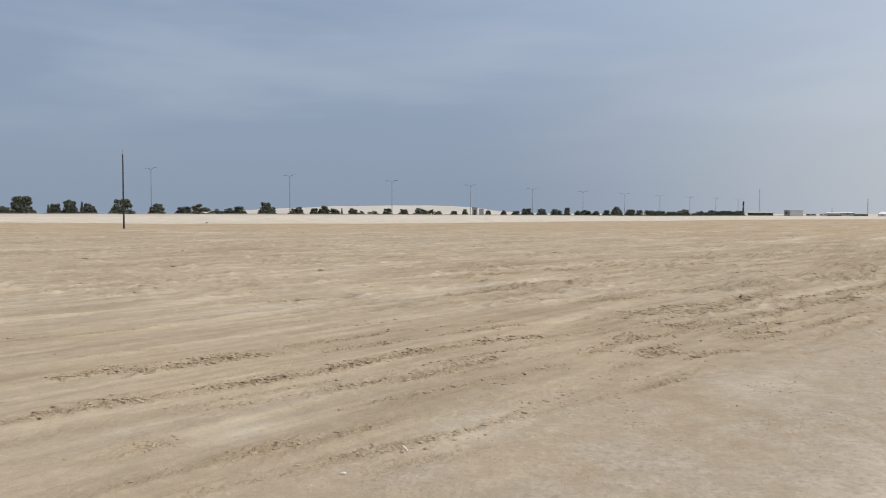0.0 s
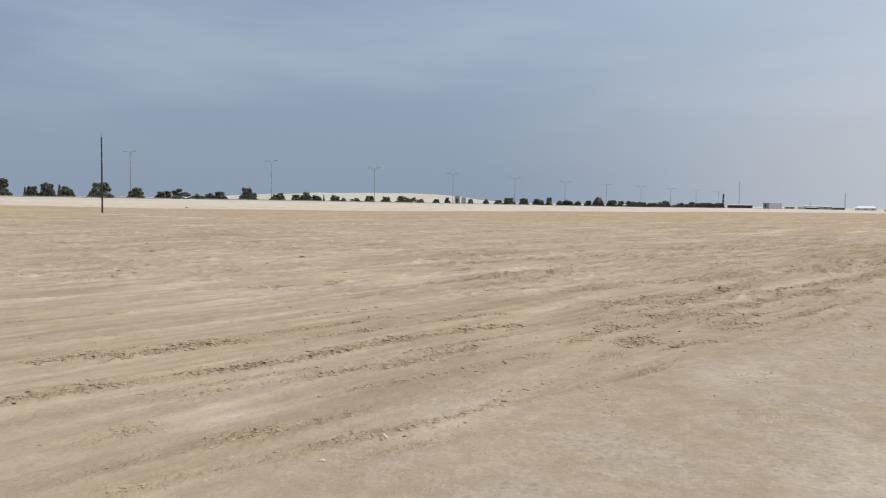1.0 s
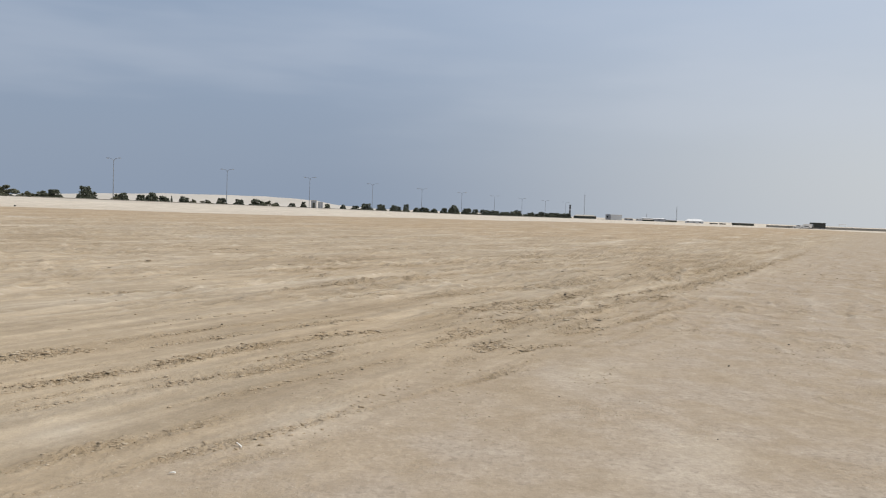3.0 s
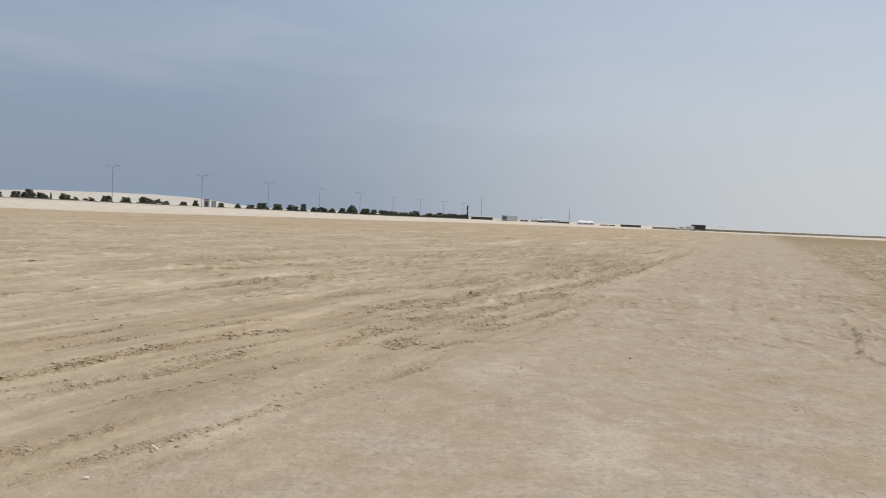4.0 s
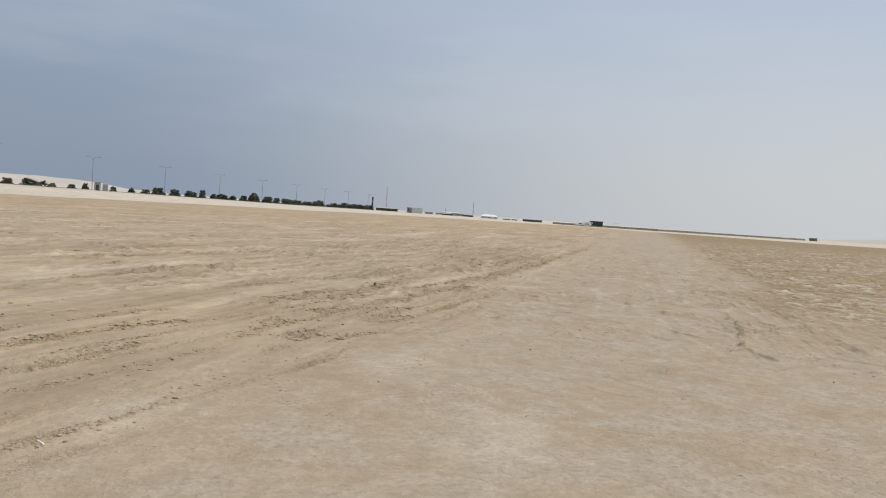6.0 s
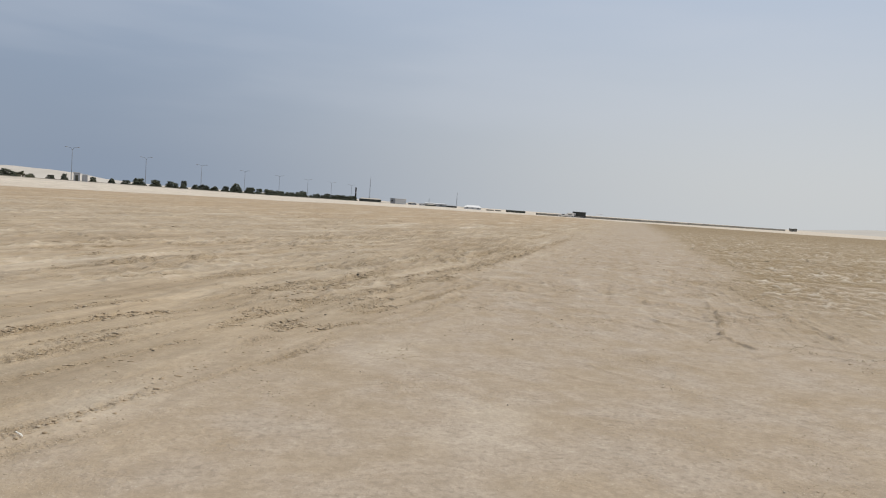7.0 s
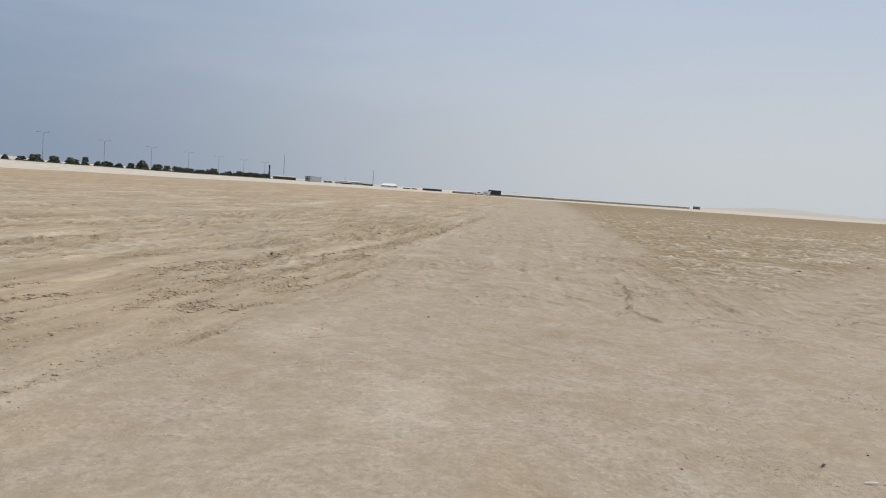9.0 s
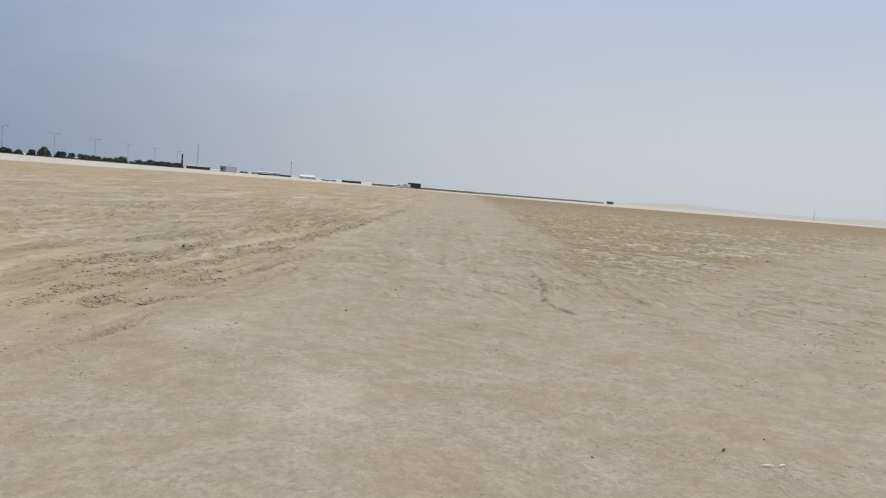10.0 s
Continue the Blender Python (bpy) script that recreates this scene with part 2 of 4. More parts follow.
def part(name, bm, material, parent, label=""):
    me = bpy.data.meshes.new(name)
    bm.to_mesh(me)
    bm.free()
    me.materials.append(material)
    ob = new(name, me)
    ob.parent = parent
    if label:
        ob["label"] = label
    return ob


def thing(name, m, label, category, group=""):
    ob = new(name)
    ob.empty_display_size = 0.2
    ob.matrix_basis = m
    return tagged(ob, label, category, group)


def box(bm, x0, x1, y0, y1, z0, z1, bev=0.0):
    r = bmesh.ops.create_cube(bm, size=1.0)
    for v in r["verts"]:
        v.co = Vector((x0 + (v.co.x + 0.5) * (x1 - x0), y0 + (v.co.y + 0.5) * (y1 - y0), z0 + (v.co.z + 0.5) * (z1 - z0)))
    if bev:
        es = list({e for v in r["verts"] for e in v.link_edges})
        bmesh.ops.bevel(bm, geom=es, offset=bev, segments=1, affect="EDGES")
    return bm


def tube(bm, a, b, ra, rb, n=8):
    a, b = Vector(a), Vector(b)
    d = b - a
    m = Matrix.Translation((a + b) / 2) @ d.to_track_quat("Z", "Y").to_matrix().to_4x4()
    bmesh.ops.create_cone(bm, cap_ends=True, segments=n, radius1=ra, radius2=rb, depth=d.length, matrix=m)
    return bm


def boxed(*a, **k):
    return box(bmesh.new(), *a, **k)


def tubed(*a, **k):
    return tube(bmesh.new(), *a, **k)


def polar(az, d, z=0.0):
    return Vector((d * math.sin(radians(az)), d * math.cos(radians(az)), z))


# ---------------------------------------------------------------- the lie of the land
TH = radians(34.5)                     # heading of the graded track
CU, SU = math.cos(TH), math.sin(TH)
LATTICE = np.random.RandomState(7).rand(256, 256)


def vnoise(x, y, seed=0):
    """Smooth value noise of arrays, 0 to 1, one cell a unit."""
    x, y = x + 37.17 * seed, y + 91.73 * seed
    xi, yi = np.floor(x).astype(np.int64), np.floor(y).astype(np.int64)
    fx, fy = x - xi, y - yi
    fx, fy = fx * fx * (3 - 2 * fx), fy * fy * (3 - 2 * fy)
    x0, x1, y0, y1 = xi & 255, (xi + 1) & 255, yi & 255, (yi + 1) & 255
    a = LATTICE[x0, y0] * (1 - fx) + LATTICE[x1, y0] * fx
    b = LATTICE[x0, y1] * (1 - fx) + LATTICE[x1, y1] * fx
    return a * (1 - fy) + b * fy


def fbm(x, y, seed=0, octaves=3):
    v, a, s = 0.0, 0.5, 0.0
    for o in range(octaves):
        v, s = v + a * vnoise(x * 2 ** o, y * 2 ** o, seed + 5 * o), s + a
        a *= 0.5
    return v / s


def step(a, b, x):
    t = np.clip((x - a) / (b - a), 0, 1)
    return t * t * (3 - 2 * t)


def along(u, *pts):
    """The side offset at u of a line through (u, w) points."""
    p = np.array(pts)
    return np.interp(u, p[:, 0], p[:, 1])


EDGE = ((-180, 160), (-90, 135), (-37, 113), (-27, 107), (-7, 116), (10, 172), (14, 205), (19, 240), (26, 275), (31, 330), (36, 290), (47, 300), (56, 380), (63, 560), (90, 700), (180, 700))


def bank(x, y):
    """Rise of the ground towards the tree-lined road."""
    u, w = x * SU + y * CU, -x * CU + y * SU
    return 0.80 * (1 - step(40, 430, u)) * step(75, 158, w)


# bleached patches: place along and beside the track, size, strength
PATCHES = ((49.3, -15.0, 0.6, 1.3, 0.9), (50.2, -16.8, 0.5, 1.6, 1.6), (51.6, -19.2, 0.5, 1.3, 1.4), (15.13, -0.04, 0.25, 0.35, 0.9),
           (4.43, 3.51, 0.7, 0.3, 0.45), (3.2, 4.67, 0.35, 0.2, 0.4), (5.16, 0.89, 0.7, 0.4, 0.4), (32.6, 55.2, 1.6, 7.0, 0.8), (7.4, 2.3, 0.8, 0.4, 0.3))


def land(x, y):
    """Height and the soil masks of arrays of places (packed, crust, pale, crumb and more); pale and crumb also hold
    painted light and shade.
    """
    u, w = x * SU + y * CU, -x * CU + y * SU
    r, az = np.hypot(x, y), np.degrees(np.arctan2(x, y))
    jit = (fbm(u * 0.6, w * 0.6, 3) - 0.5)
    left = along(u, (0, 3.1), (7, 3.0), (11, 2.6), (21, 2.6), (37, 2.2), (114, 0.0), (232, -5.5)) + jit * 0.9
    right = along(u, (0, -1.6), (21, -1.7), (34, -2.6), (86, -4.9), (232, -8.2)) + jit * 0.6
    tri_side = along(u, (11, -2.9), (20, -3.2), (29, -3.8), (51, -4.5), (100, -6.2), (240, -10)) + jit * 1.2
    tri_near = along(-w, (2.9, 11.3), (7.3, 18.4), (11.6, 24.8), (22.5, 41), (31, 52), (100, 150), (400, 560)) + jit * 2.5
    frayed = 2.2 * (fbm(u * 0.5, w * 1.6, 69, 3) - 0.5) * step(10, 22, u)
    crust = step(0.6, -0.8, (w - tri_side + frayed) / (1 + 0.02 * np.maximum(u, 0))) * step(-1.2, 2.2, u - tri_near + 1.5 * frayed)
    brown = crust * (0.40 + 0.60 * step(-2, 9, u - tri_near + 14 * (fbm(u * 0.25, w * 0.4, 50, 3) - 0.5)))
    verge = step(0.3, -0.3, w - right) * (1 - crust) * step(9.0, 12.0, u) * step(60, 20, u)
    ragged = 2.5 * (fbm(u * 0.12, w * 0.5, 47, 3) - 0.5) * step(12, 45, u)
    packed = step(1.1, -0.8, (w - left + ragged + 1.4 * (fbm(u * 0.8, w * 2.2, 67, 3) - 0.5)) / (1 + 0.03 * np.maximum(u, 0))) * (1 - crust)
    edge = np.interp(az, [e[0] for e in EDGE], [e[1] for e in EDGE]) * (1 + 0.05 * (fbm(x * 0.05, y * 0.05, 9) - 0.5))
    pale = step(0.985, 1.03, r / edge)
    # thin pale scrapes lying in the fields
    scr = step(0.70, 0.80, fbm(u * 0.10, w * 0.9, 21, 3)) * step(18, 40, r) * 0.5
    pale = np.maximum(pale, scr * (1 - packed) * (1 - crust))
    for pu, pw, su, sw, k in PATCHES:
        pale = np.maximum(pale, k * np.exp(-((u - pu) / su) ** 2 - ((w - pw) / sw) ** 2) * step(0.25, 0.6, fbm(u * 1.5, w * 1.5, 49, 3)))
    warm = step(38, 75, r + 16 * (fbm(u * 0.05, w * 0.12, 22) - 0.5)) * step(3, 14, w - left)
    near = 1 - step(70, 190, r)
    field = (1 - packed) * (1 - crust)
    mid = step(7, 15, r)

    h = 0.05 * (fbm(u * 0.11, w * 0.14, 1) - 0.5) * step(4, 20, r) + 0.018 * (fbm(u * 0.5, w * 0.8, 2) - 0.5)
    crumb_shade, tread = np.zeros_like(x), np.zeros_like(x)
    # clods: a thumb's to a fist's size near by, torn lumps further off
    small = step(0.52, 0.60, vnoise(u * 17 + 4 * w, w * 25 - 3 * u, 11)) * (0.5 + vnoise(u * 6, w * 6, 14))
    grit = step(0.55, 0.63, vnoise(u * 31 + 9 * w, w * 37, 12))
    big = step(0.48, 0.66, vnoise(u * 4.2 + w, w * 8.0 - u, 13))
    lumps = (0.75 * small + 0.35 * grit) * (1 - mid) + 0.9 * big * mid

    def track(strength, width, seed, *pts, lug=0.5):
        c = along(u, *pts) + 0.10 * (vnoise(u * 0.45, 0 * u, seed) - 0.5)
        k = np.nonzero((np.abs(w - c) < 2.4 * width) & (u > pts[0][0] - 0.8) & (u < pts[-1][0] + 2))[0]
        if not len(k):
            return
        uk, wk, off = u[k], w[k], w[k] - c[k]
        d = off / width + 0.5 * (vnoise(uk * 2.3, wk * 2.3, seed + 3) - 0.5)
        live = strength * (0.15 + 0.95 * step(0.36, 0.64, fbm(uk * 0.7, 0 * uk + 3.3, seed + 1, 2)))
        live = live * step(pts[0][0] - 0.8, pts[0][0] + 0.2, uk) * step(pts[-1][0] + 2, pts[-1][0] - 1, uk)
        deep = live * (1 + 0.015 * np.clip(uk - 8, 0, 20))
        core = np.exp(-d ** 4 * 1.5)
        lip = np.exp(-(d - 1.25) ** 2 * 7) * 0.9 + np.exp(-(d + 1.25) ** 2 * 7) * 0.6
        bars = step(0.50, 0.66, 0.5 + 0.5 * np.sin((uk + 1.1 * off) * 62 + 5 * vnoise(uk * 1.5, wk * 1.5, seed + 2))) * (1 - mid[k])
        lk = lumps[k]
        h[k] += deep * (-0.012 * core + 0.012 * lip * (0.4 + 0.8 * lk) + core * (0.014 * lk + lug * 0.014 * bars * step(0.3, 0.7, vnoise(uk * 3, wk * 5, seed + 4))))
        crumb_shade[k] += live * (np.exp(-d * d * 1.6) + 0.2 * lip) * 0.75
        tread[k] += live * (np.exp(-d * d * 1.3) + 0.3 * lip)

    # the wheel tracks that can be told apart, by place along and beside the graded track
    track(1.15, 0.17, 30, (1.5, 7.62), (2.7, 7.52), (3.3, 7.49), (3.8, 7.25), (5.0, 7.06), (6.1, 6.75), (8, 6.4))
    track(1.55, 0.13, 31, (2.4, 6.25), (3.4, 6.16), (4.4, 5.92), (5.9, 5.83), (7.4, 5.66), (8.6, 5.22), (10.4, 4.85), (12.4, 4.55), (16.6, 4.0), (26, 3.2), (45, 2.6), lug=1.1)
    track(0.9, 0.13, 32, (2.2, 5.66), (3.0, 5.42), (4.2, 5.25), (5.4, 5.05))
    track(0.95, 0.15, 33, (2.5, 4.86), (4.1, 4.80), (5.3, 4.96), (6.9, 4.92), (8.0, 4.70), (10.3, 4.3), (13, 3.8), lug=0.9)
    track(1.0, 0.12, 34, (4.8, 4.46), (5.9, 4.33), (6.8, 3.98), (7.9, 3.80), (8.4, 3.65), (9.1, 3.57), (10.3, 3.21), (12.2, 2.89), (16, 2.6))
    track(0.9, 0.10, 35, (2.1, 4.27), (2.8, 4.27), (3.3, 4.08))
    track(0.65, 0.07, 36, (2.4, 3.92), (3.0, 3.75), (3.4, 3.70), (4.3, 3.5))
    track(0.75, 0.12, 37, (2.6, 3.36), (3.4, 3.35), (4.6, 2.9))
    track(0.9, 0.10, 38, (7.6, 4.34), (8.6, 4.42), (9.3, 4.3))
    track(0.8, 0.14, 39, (5.8, 7.2), (7.0, 7.01), (8.1, 6.78), (9.6, 6.5))
    track(0.8, 0.12, 40, (5.8, 6.66), (7.4, 6.54), (9, 6.0), (12, 5.3))
    track(0.9, 0.10, 41, (8.2, 3.4), (8.9, 3.07), (10.1, 2.72), (12, 2.5))
    track(0.7, 0.09, 42, (6.6, 3.1), (7.6, 3.04), (8.3, 2.95), (10, 2.6))
    track(1.0, 0.16, 43, (7.8, 11.2), (9.3, 10.7), (11.0, 10.9), (13.1, 10.74), (15, 10.2))
    track(1.0, 0.16, 44, (10.8, 9.4), (12.6, 9.32), (13.8, 9.05), (17, 8.2))
    track(0.8, 0.08, 45, (2.8, 10.1), (3.7, 10.15), (4.4, 10.0), (5, 9.9))
    track(1.6, 0.17, 60, (8.4, 6.0), (9.4, 5.5), (12, 4.98), (14.2, 4.9), (17.2, 4.56), (21.8, 4.4), (30, 3.6))
    track(0.45, 0.12, 46, (9.8, -1.65), (11.5, -1.6), (12.6, -1.75), (16.1, -1.8), (19.5, -1.5), (28, -2.2))
    track(0.45, 0.16, 47, (9, 1.2), (14, 1.25), (24, 1.0), (50, 0.3))
    track(0.40, 0.12, 48, (11.0, -3.2), (12.7, -3.0), (14.4, -3.1), (18, -2.9), (26, -3.0))
    # fainter passes of wheels that run together far down the track
    rt = np.random.RandomState(12)
    for n in range(30):
        far_w = 2.4 + 1.5 * rt.rand() + 0.10 * n
        near_w = 3.4 + 0.34 * n ** 1.25 + rt.uniform(-0.5, 0.5)
        u0 = 6 + 0.35 * n + rt.uniform(0, 4)
        u1 = rt.uniform(30, 75)
        mid_w = near_w + (far_w - near_w) * rt.uniform(0.45, 0.6)
        track(rt.uniform(0.4, 0.9), rt.uniform(0.10, 0.18) * (1 + 0.02 * n), 200 + 5 * n, (u0, near_w), (u0 + 0.35 * (u1 - u0), mid_w), (u1, far_w))
    for n in range(13):
        w0, u0 = 3.4 + 0.38 * n + rt.uniform(-0.15, 0.15), rt.uniform(1.2, 5)
        track(rt.uniform(0.35, 0.65), rt.uniform(0.06, 0.11), 600 + 5 * n, (u0, w0 + 0.5), (u0 + 2.5, w0 + 0.15), (u0 + 6, w0 - rt.uniform(0.2, 0.7)), (u0 + 10, w0 - rt.uniform(0.9, 1.5)), lug=rt.uniform(0.4, 1.2))
    for n in range(8):
        track(rt.uniform(0.25, 0.5), rt.uniform(0.10, 0.16), 400 + 5 * n, (rt.uniform(9, 15), 2.0 - 0.42 * n + rt.uniform(-0.2, 0.2)), (40, 1.6 - 0.40 * n), (70, 0.8 - 0.42 * n))
    # churned patches, and short ridges that a blade pushed up beside the track
    for pu, pw, su, sw, k in ((8.05, 3.80, 0.34, 0.17, 1.7), (2.9, 4.2, 0.35, 0.12, 0.9), (3.1, 7.5, 0.4, 0.2, 0.6), (3.6, 7.1, 0.25, 0.06, 1.3), (16.8, -2.0, 0.6, 0.5, 0.9), (12.3, -2.2, 0.8, 0.3, 0.6), (20.6, -2.1, 0.8, 0.3, 0.9)):
        k = k * np.exp(-((u - pu) / su) ** 2 - ((w - pw) / sw) ** 2)
        h += k * 0.024 * lumps
        crumb_shade += k * 0.5
        tread += k * 1.3
    wig = 0.12 * (fbm(u * 2.0, w * 2.0, 25, 2) - 0.5)
    for u0, w0, u1, w1, k in ((10.0, -1.82, 10.4, -1.66, 1.0), (10.4, -1.66, 11.0, -1.54, 1.0), (11.0, -1.54, 12.5, -1.75, 0.9), (12.5, -1.78, 16.0, -1.90, 0.6), (12.5, -1.94, 12.9, -2.25, 0.8),
                              (11.3, -2.85, 11.0, -3.04, 0.9), (11.0, -3.04, 11.5, -3.39, 0.8), (11.7, -3.22, 14.4, -3.2, 0.6), (16.4, -1.5, 17.9, -2.05, 0.9), (17.9, -2.05, 17.1, -2.28, 0.8),
                              (21.6, -1.95, 20.1, -2.28, 0.8), (13.7, 2.38, 13.8, 2.02, 0.7), (15.0, 0.41, 18.3, -1.31, 0.5), (13.1, 0.45, 14.6, -0.95, 0.4), (21.2, -1.51, 26.6, -1.88, 0.8)):
        du, dw = u1 - u0, w1 - w0
        q = np.clip(((u - u0) * du + (w - w0) * dw) / (du * du + dw * dw), 0, 1)
        d = np.hypot(u - u0 - q * du, w - w0 - q * dw) + wig
        rid = k * np.exp(-(d / 0.024) ** 2) * (0.35 + 0.65 * step(0.3, 0.5, fbm(u * 3.1, w * 3.1, 46, 2)))
        h += rid * (0.030 + 0.012 * lumps)
        # the dark side of each ridge is painted in as brown
        crumb_shade += rid * 0.5
        tread += rid * 0.4

    def crests(p, q, seed, sharp=2.0):
        """Long crests of a noise, 0 to 1."""
        return np.maximum(0, 1 - sharp * np.abs(2 * vnoise(p, q, seed) - 1))

    # fields combed by wheels: long furrows at three widths, broken into lengths
    bu, bw = u + 1.4 * (fbm(u * 0.3, w * 0.3, 64, 2) - 0.5), w + 0.7 * (fbm(u * 0.22, w * 0.22, 54, 2) - 0.5)
    tilled = step(0.38, 0.60, fbm(u * 0.10, bw * 0.32, 27, 2))
    band = step(0.40, 0.62, fbm(bu * 0.06, bw * 0.55, 59, 2))
    torn = step(0.36, 0.60, fbm(bu * 0.8, bw * 2.4, 57, 2))
    work = field * near * (0.25 + 0.75 * step(5, 13, r))
    long_ = crests(bu * 0.11, bw * 1.2, 52, 2.4)
    thin = crests(bu * 0.22, bw * 2.9, 53, 2.8)
    hair = crests(bu * 0.45, bw * 6.3, 55, 1.8) * (1 - step(22, 38, r))
    h += work * (0.35 + 0.65 * band) * (0.032 * long_ + 0.024 * thin * (0.3 + 0.7 * torn) + 0.011 * hair * torn)
    # torn soil between the furrows
    chop = crests(bu * 2.2 + 1.1 * bw, bw * 3.2 - 0.8 * bu, 58, 3.5)
    ripple = crests(bu * 1.0 + 0.6 * bw, bw * 1.5 - 0.5 * bu, 68, 4.5) * (0.35 + 0.65 * torn) * mid * near
    h += ripple * (1 - crust) * (0.040 * field + 0.026 * packed) * (1 - step(60, 100, r))
    # light on the ripple crests, painted into the pale mask
    pale = np.maximum(pale, ripple * (1 - crust) * (0.26 * field + 0.32 * packed))
    h += work * mid * (0.4 + 0.6 * tilled) * (0.4 + 0.6 * torn) * (0.040 * chop * (1 - step(45, 80, r)) + 0.024 * big * torn * (1 - step(25, 45, r)))
    # torn crests and thin furrow tops painted paler, as if lit
    pale = np.maximum(pale, work * mid * (0.3 + 0.7 * torn) * (0.30 * step(0.2, 0.9, chop) + 0.16 * step(0.4, 1.0, thin)) * (1 - step(50, 90, r)))
    h += work * mid * step(20, 45, r) * 0.055 * crests(bu * 0.35, bw * 0.55, 51, 4.0) * (0.4 + 0.6 * tilled)
    h += field * near * (0.012 * (fbm(u * 1.1, w * 3.0, 17, 3) - 0.5) + 0.004 * (fbm(u * 7, w * 10, 28, 2) - 0.5))
    loose = step(0.56, 0.72, fbm(u * 0.5, w * 1.6, 19, 2))
    h += (field * 0.006 * loose + verge * 0.014 * step(0.5, 0.7, fbm(u * 0.9, w * 0.9, 18, 2))) * lumps
    # shade in the furrow hollows and between crests, painted as browner soil
    crumb_shade += work * (0.30 * band * (1 - long_) * step(7, 14, r) + 0.18 * tilled * torn + 0.25 * mid * (1 - chop) * torn) + field * loose * 0.15 + verge * 0.15
    # broken crust of the untouched triangle: curled rims over brown soil, their lit faces painted pale
    cx, cy = x + 0.6 * (fbm(x * 0.9, y * 0.9, 65, 2) - 0.5), y + 0.6 * (fbm(x * 0.9, y * 0.9, 66, 2) - 0.5)
    curl = crests(cx * 2.9 + 1.2 * cy, cy * 1.7 - 0.9 * cx, 15, 4.0)
    curl2 = crests(cx * 1.5 - 0.7 * cy, cy * 1.0 + 0.5 * cx, 26, 4.5)
    ripped = step(0.34, 0.56, fbm(x * 0.45, y * 0.45, 16, 2))
    h += crust * near * (0.036 * curl * ripped + 0.050 * curl2 * step(12, 24, r) + 0.022 * big * ripped)
    pale = np.maximum(pale, crust * near * (0.50 * step(0.25, 0.9, curl) * ripped + 0.42 * step(0.35, 0.95, curl2) * step(12, 24, r)))
    crumb_shade += crust * 0.35 * (1 - curl)
    # the packed track: shallow dimples, scuffs and cracks across it
    scuff = step(0.42, 0.60, fbm(x * 0.8, y * 0.8, 24, 2))
    h += packed * near * (0.014 * (fbm(u * 1.3, w * 1.3, 20, 3) - 0.5) + 0.004 * (fbm(x * 7, y * 7, 45, 2) - 0.5) + 0.0025 * scuff * grit * (1 - mid) + 0.018 * scuff * big * mid)
    trod = crests(x * 1.6 + 0.5 * y, y * 1.1 - 0.4 * x, 56, 4.5) * step(0.44, 0.58, fbm(x * 1.1, y * 1.1, 29, 2))
    h += packed * near * step(4, 9, r) * (0.010 + 0.018 * mid) * trod
    crumb_shade += packed * (0.30 * scuff * step(0.50, 0.66, fbm(x * 2.2, y * 2.2, 48, 2)) + 0.4 * trod * step(4, 9, r))
    h *= 1 - 0.6 * step(70, 220, r)
    h += bank(x, y)
    return h, packed, crust, np.clip(pale, 0, 1), np.clip(crumb_shade, 0, 1), warm, brown, np.clip(field * (0.35 + 0.65 * tilled) + 0.4 * verge, 0, 1) * step(5, 13, r), tread


def build_ground():
    fine = np.radians(np.arange(-39, 66.5, 0.125))
    rest = np.radians(np.linspace(66.5, 321, 62)[:-1])
    ang = np.concatenate([fine, rest])
    rad = [0.4, 0.8, 1.2, 1.6, 2.0, 2.4, 2.9]
    for reach, grow in ((6, 1.0022), (14, 1.0032), (45, 1.0045), (160, 1.009), (4600, 1.03)):
        while rad[-1] < reach:
            rad.append(rad[-1] * grow)
    rad = np.array(rad)
    n, m = len(rad), len(ang)
    rr, aa = np.meshgrid(rad, ang, indexing="ij")
    x, y = (rr * np.sin(aa)).ravel(), (rr * np.cos(aa)).ravel()
    h, packed, crust, pale, crumb_shade, warm, brown, tilled, tread = land(x, y)
    co = np.stack([x, y, h], 1)
    co = np.concatenate([co, [[0, 0, float(h[:m].mean())]]])
    i, j = np.meshgrid(np.arange(n - 1), np.arange(m), indexing="ij")
    k = (j + 1) % m
    quads = np.stack([i * m + j, (i + 1) * m + j, (i + 1) * m + k, i * m + k], -1).reshape(-1, 4)[:, ::-1]
    jj = np.arange(m)
    tris = np.stack([np.full(m, n * m), jj, (jj + 1) % m], 1)[:, ::-1]
    me = bpy.data.meshes.new("ground")
    me.vertices.add(len(co))
    me.vertices.foreach_set("co", co.ravel())
    loops = np.concatenate([quads.ravel(), tris.ravel()]).astype(np.int32)
    me.loops.add(len(loops))
    me.loops.foreach_set("vertex_index", loops)
    starts = np.concatenate([np.arange(len(quads)) * 4, len(quads) * 4 + np.arange(len(tris)) * 3]).astype(np.int32)
    me.polygons.add(len(starts))
    me.polygons.foreach_set("loop_start", starts)
    me.polygons.foreach_set("use_smooth", np.ones(len(starts), bool))
    me.update(calc_edges=True)
    me.validate()
    for name, v in (("packed", packed), ("crust", crust), ("pale", pale), ("crumb_shade", crumb_shade), ("warm", warm), ("tilled", tilled), ("brown", brown)):
        a = me.attributes.new(name, "FLOAT", "POINT")
        a.data.foreach_set("value", np.append(v, v[0]).astype(np.float32))
    me.materials.append(M_SAND)
    ob = new("ground", me)
    return tagged(ob, "flat pale tan desert sand with tyre tracks and crumbled ruts", "ground", kind="structure")


build_ground()


def height(x, y):
    return float(land(np.array([float(x)]), np.array([float(y)]))[0][0])


# ---------------------------------------------------------------- far land forms
ROAD = radians(33.0)
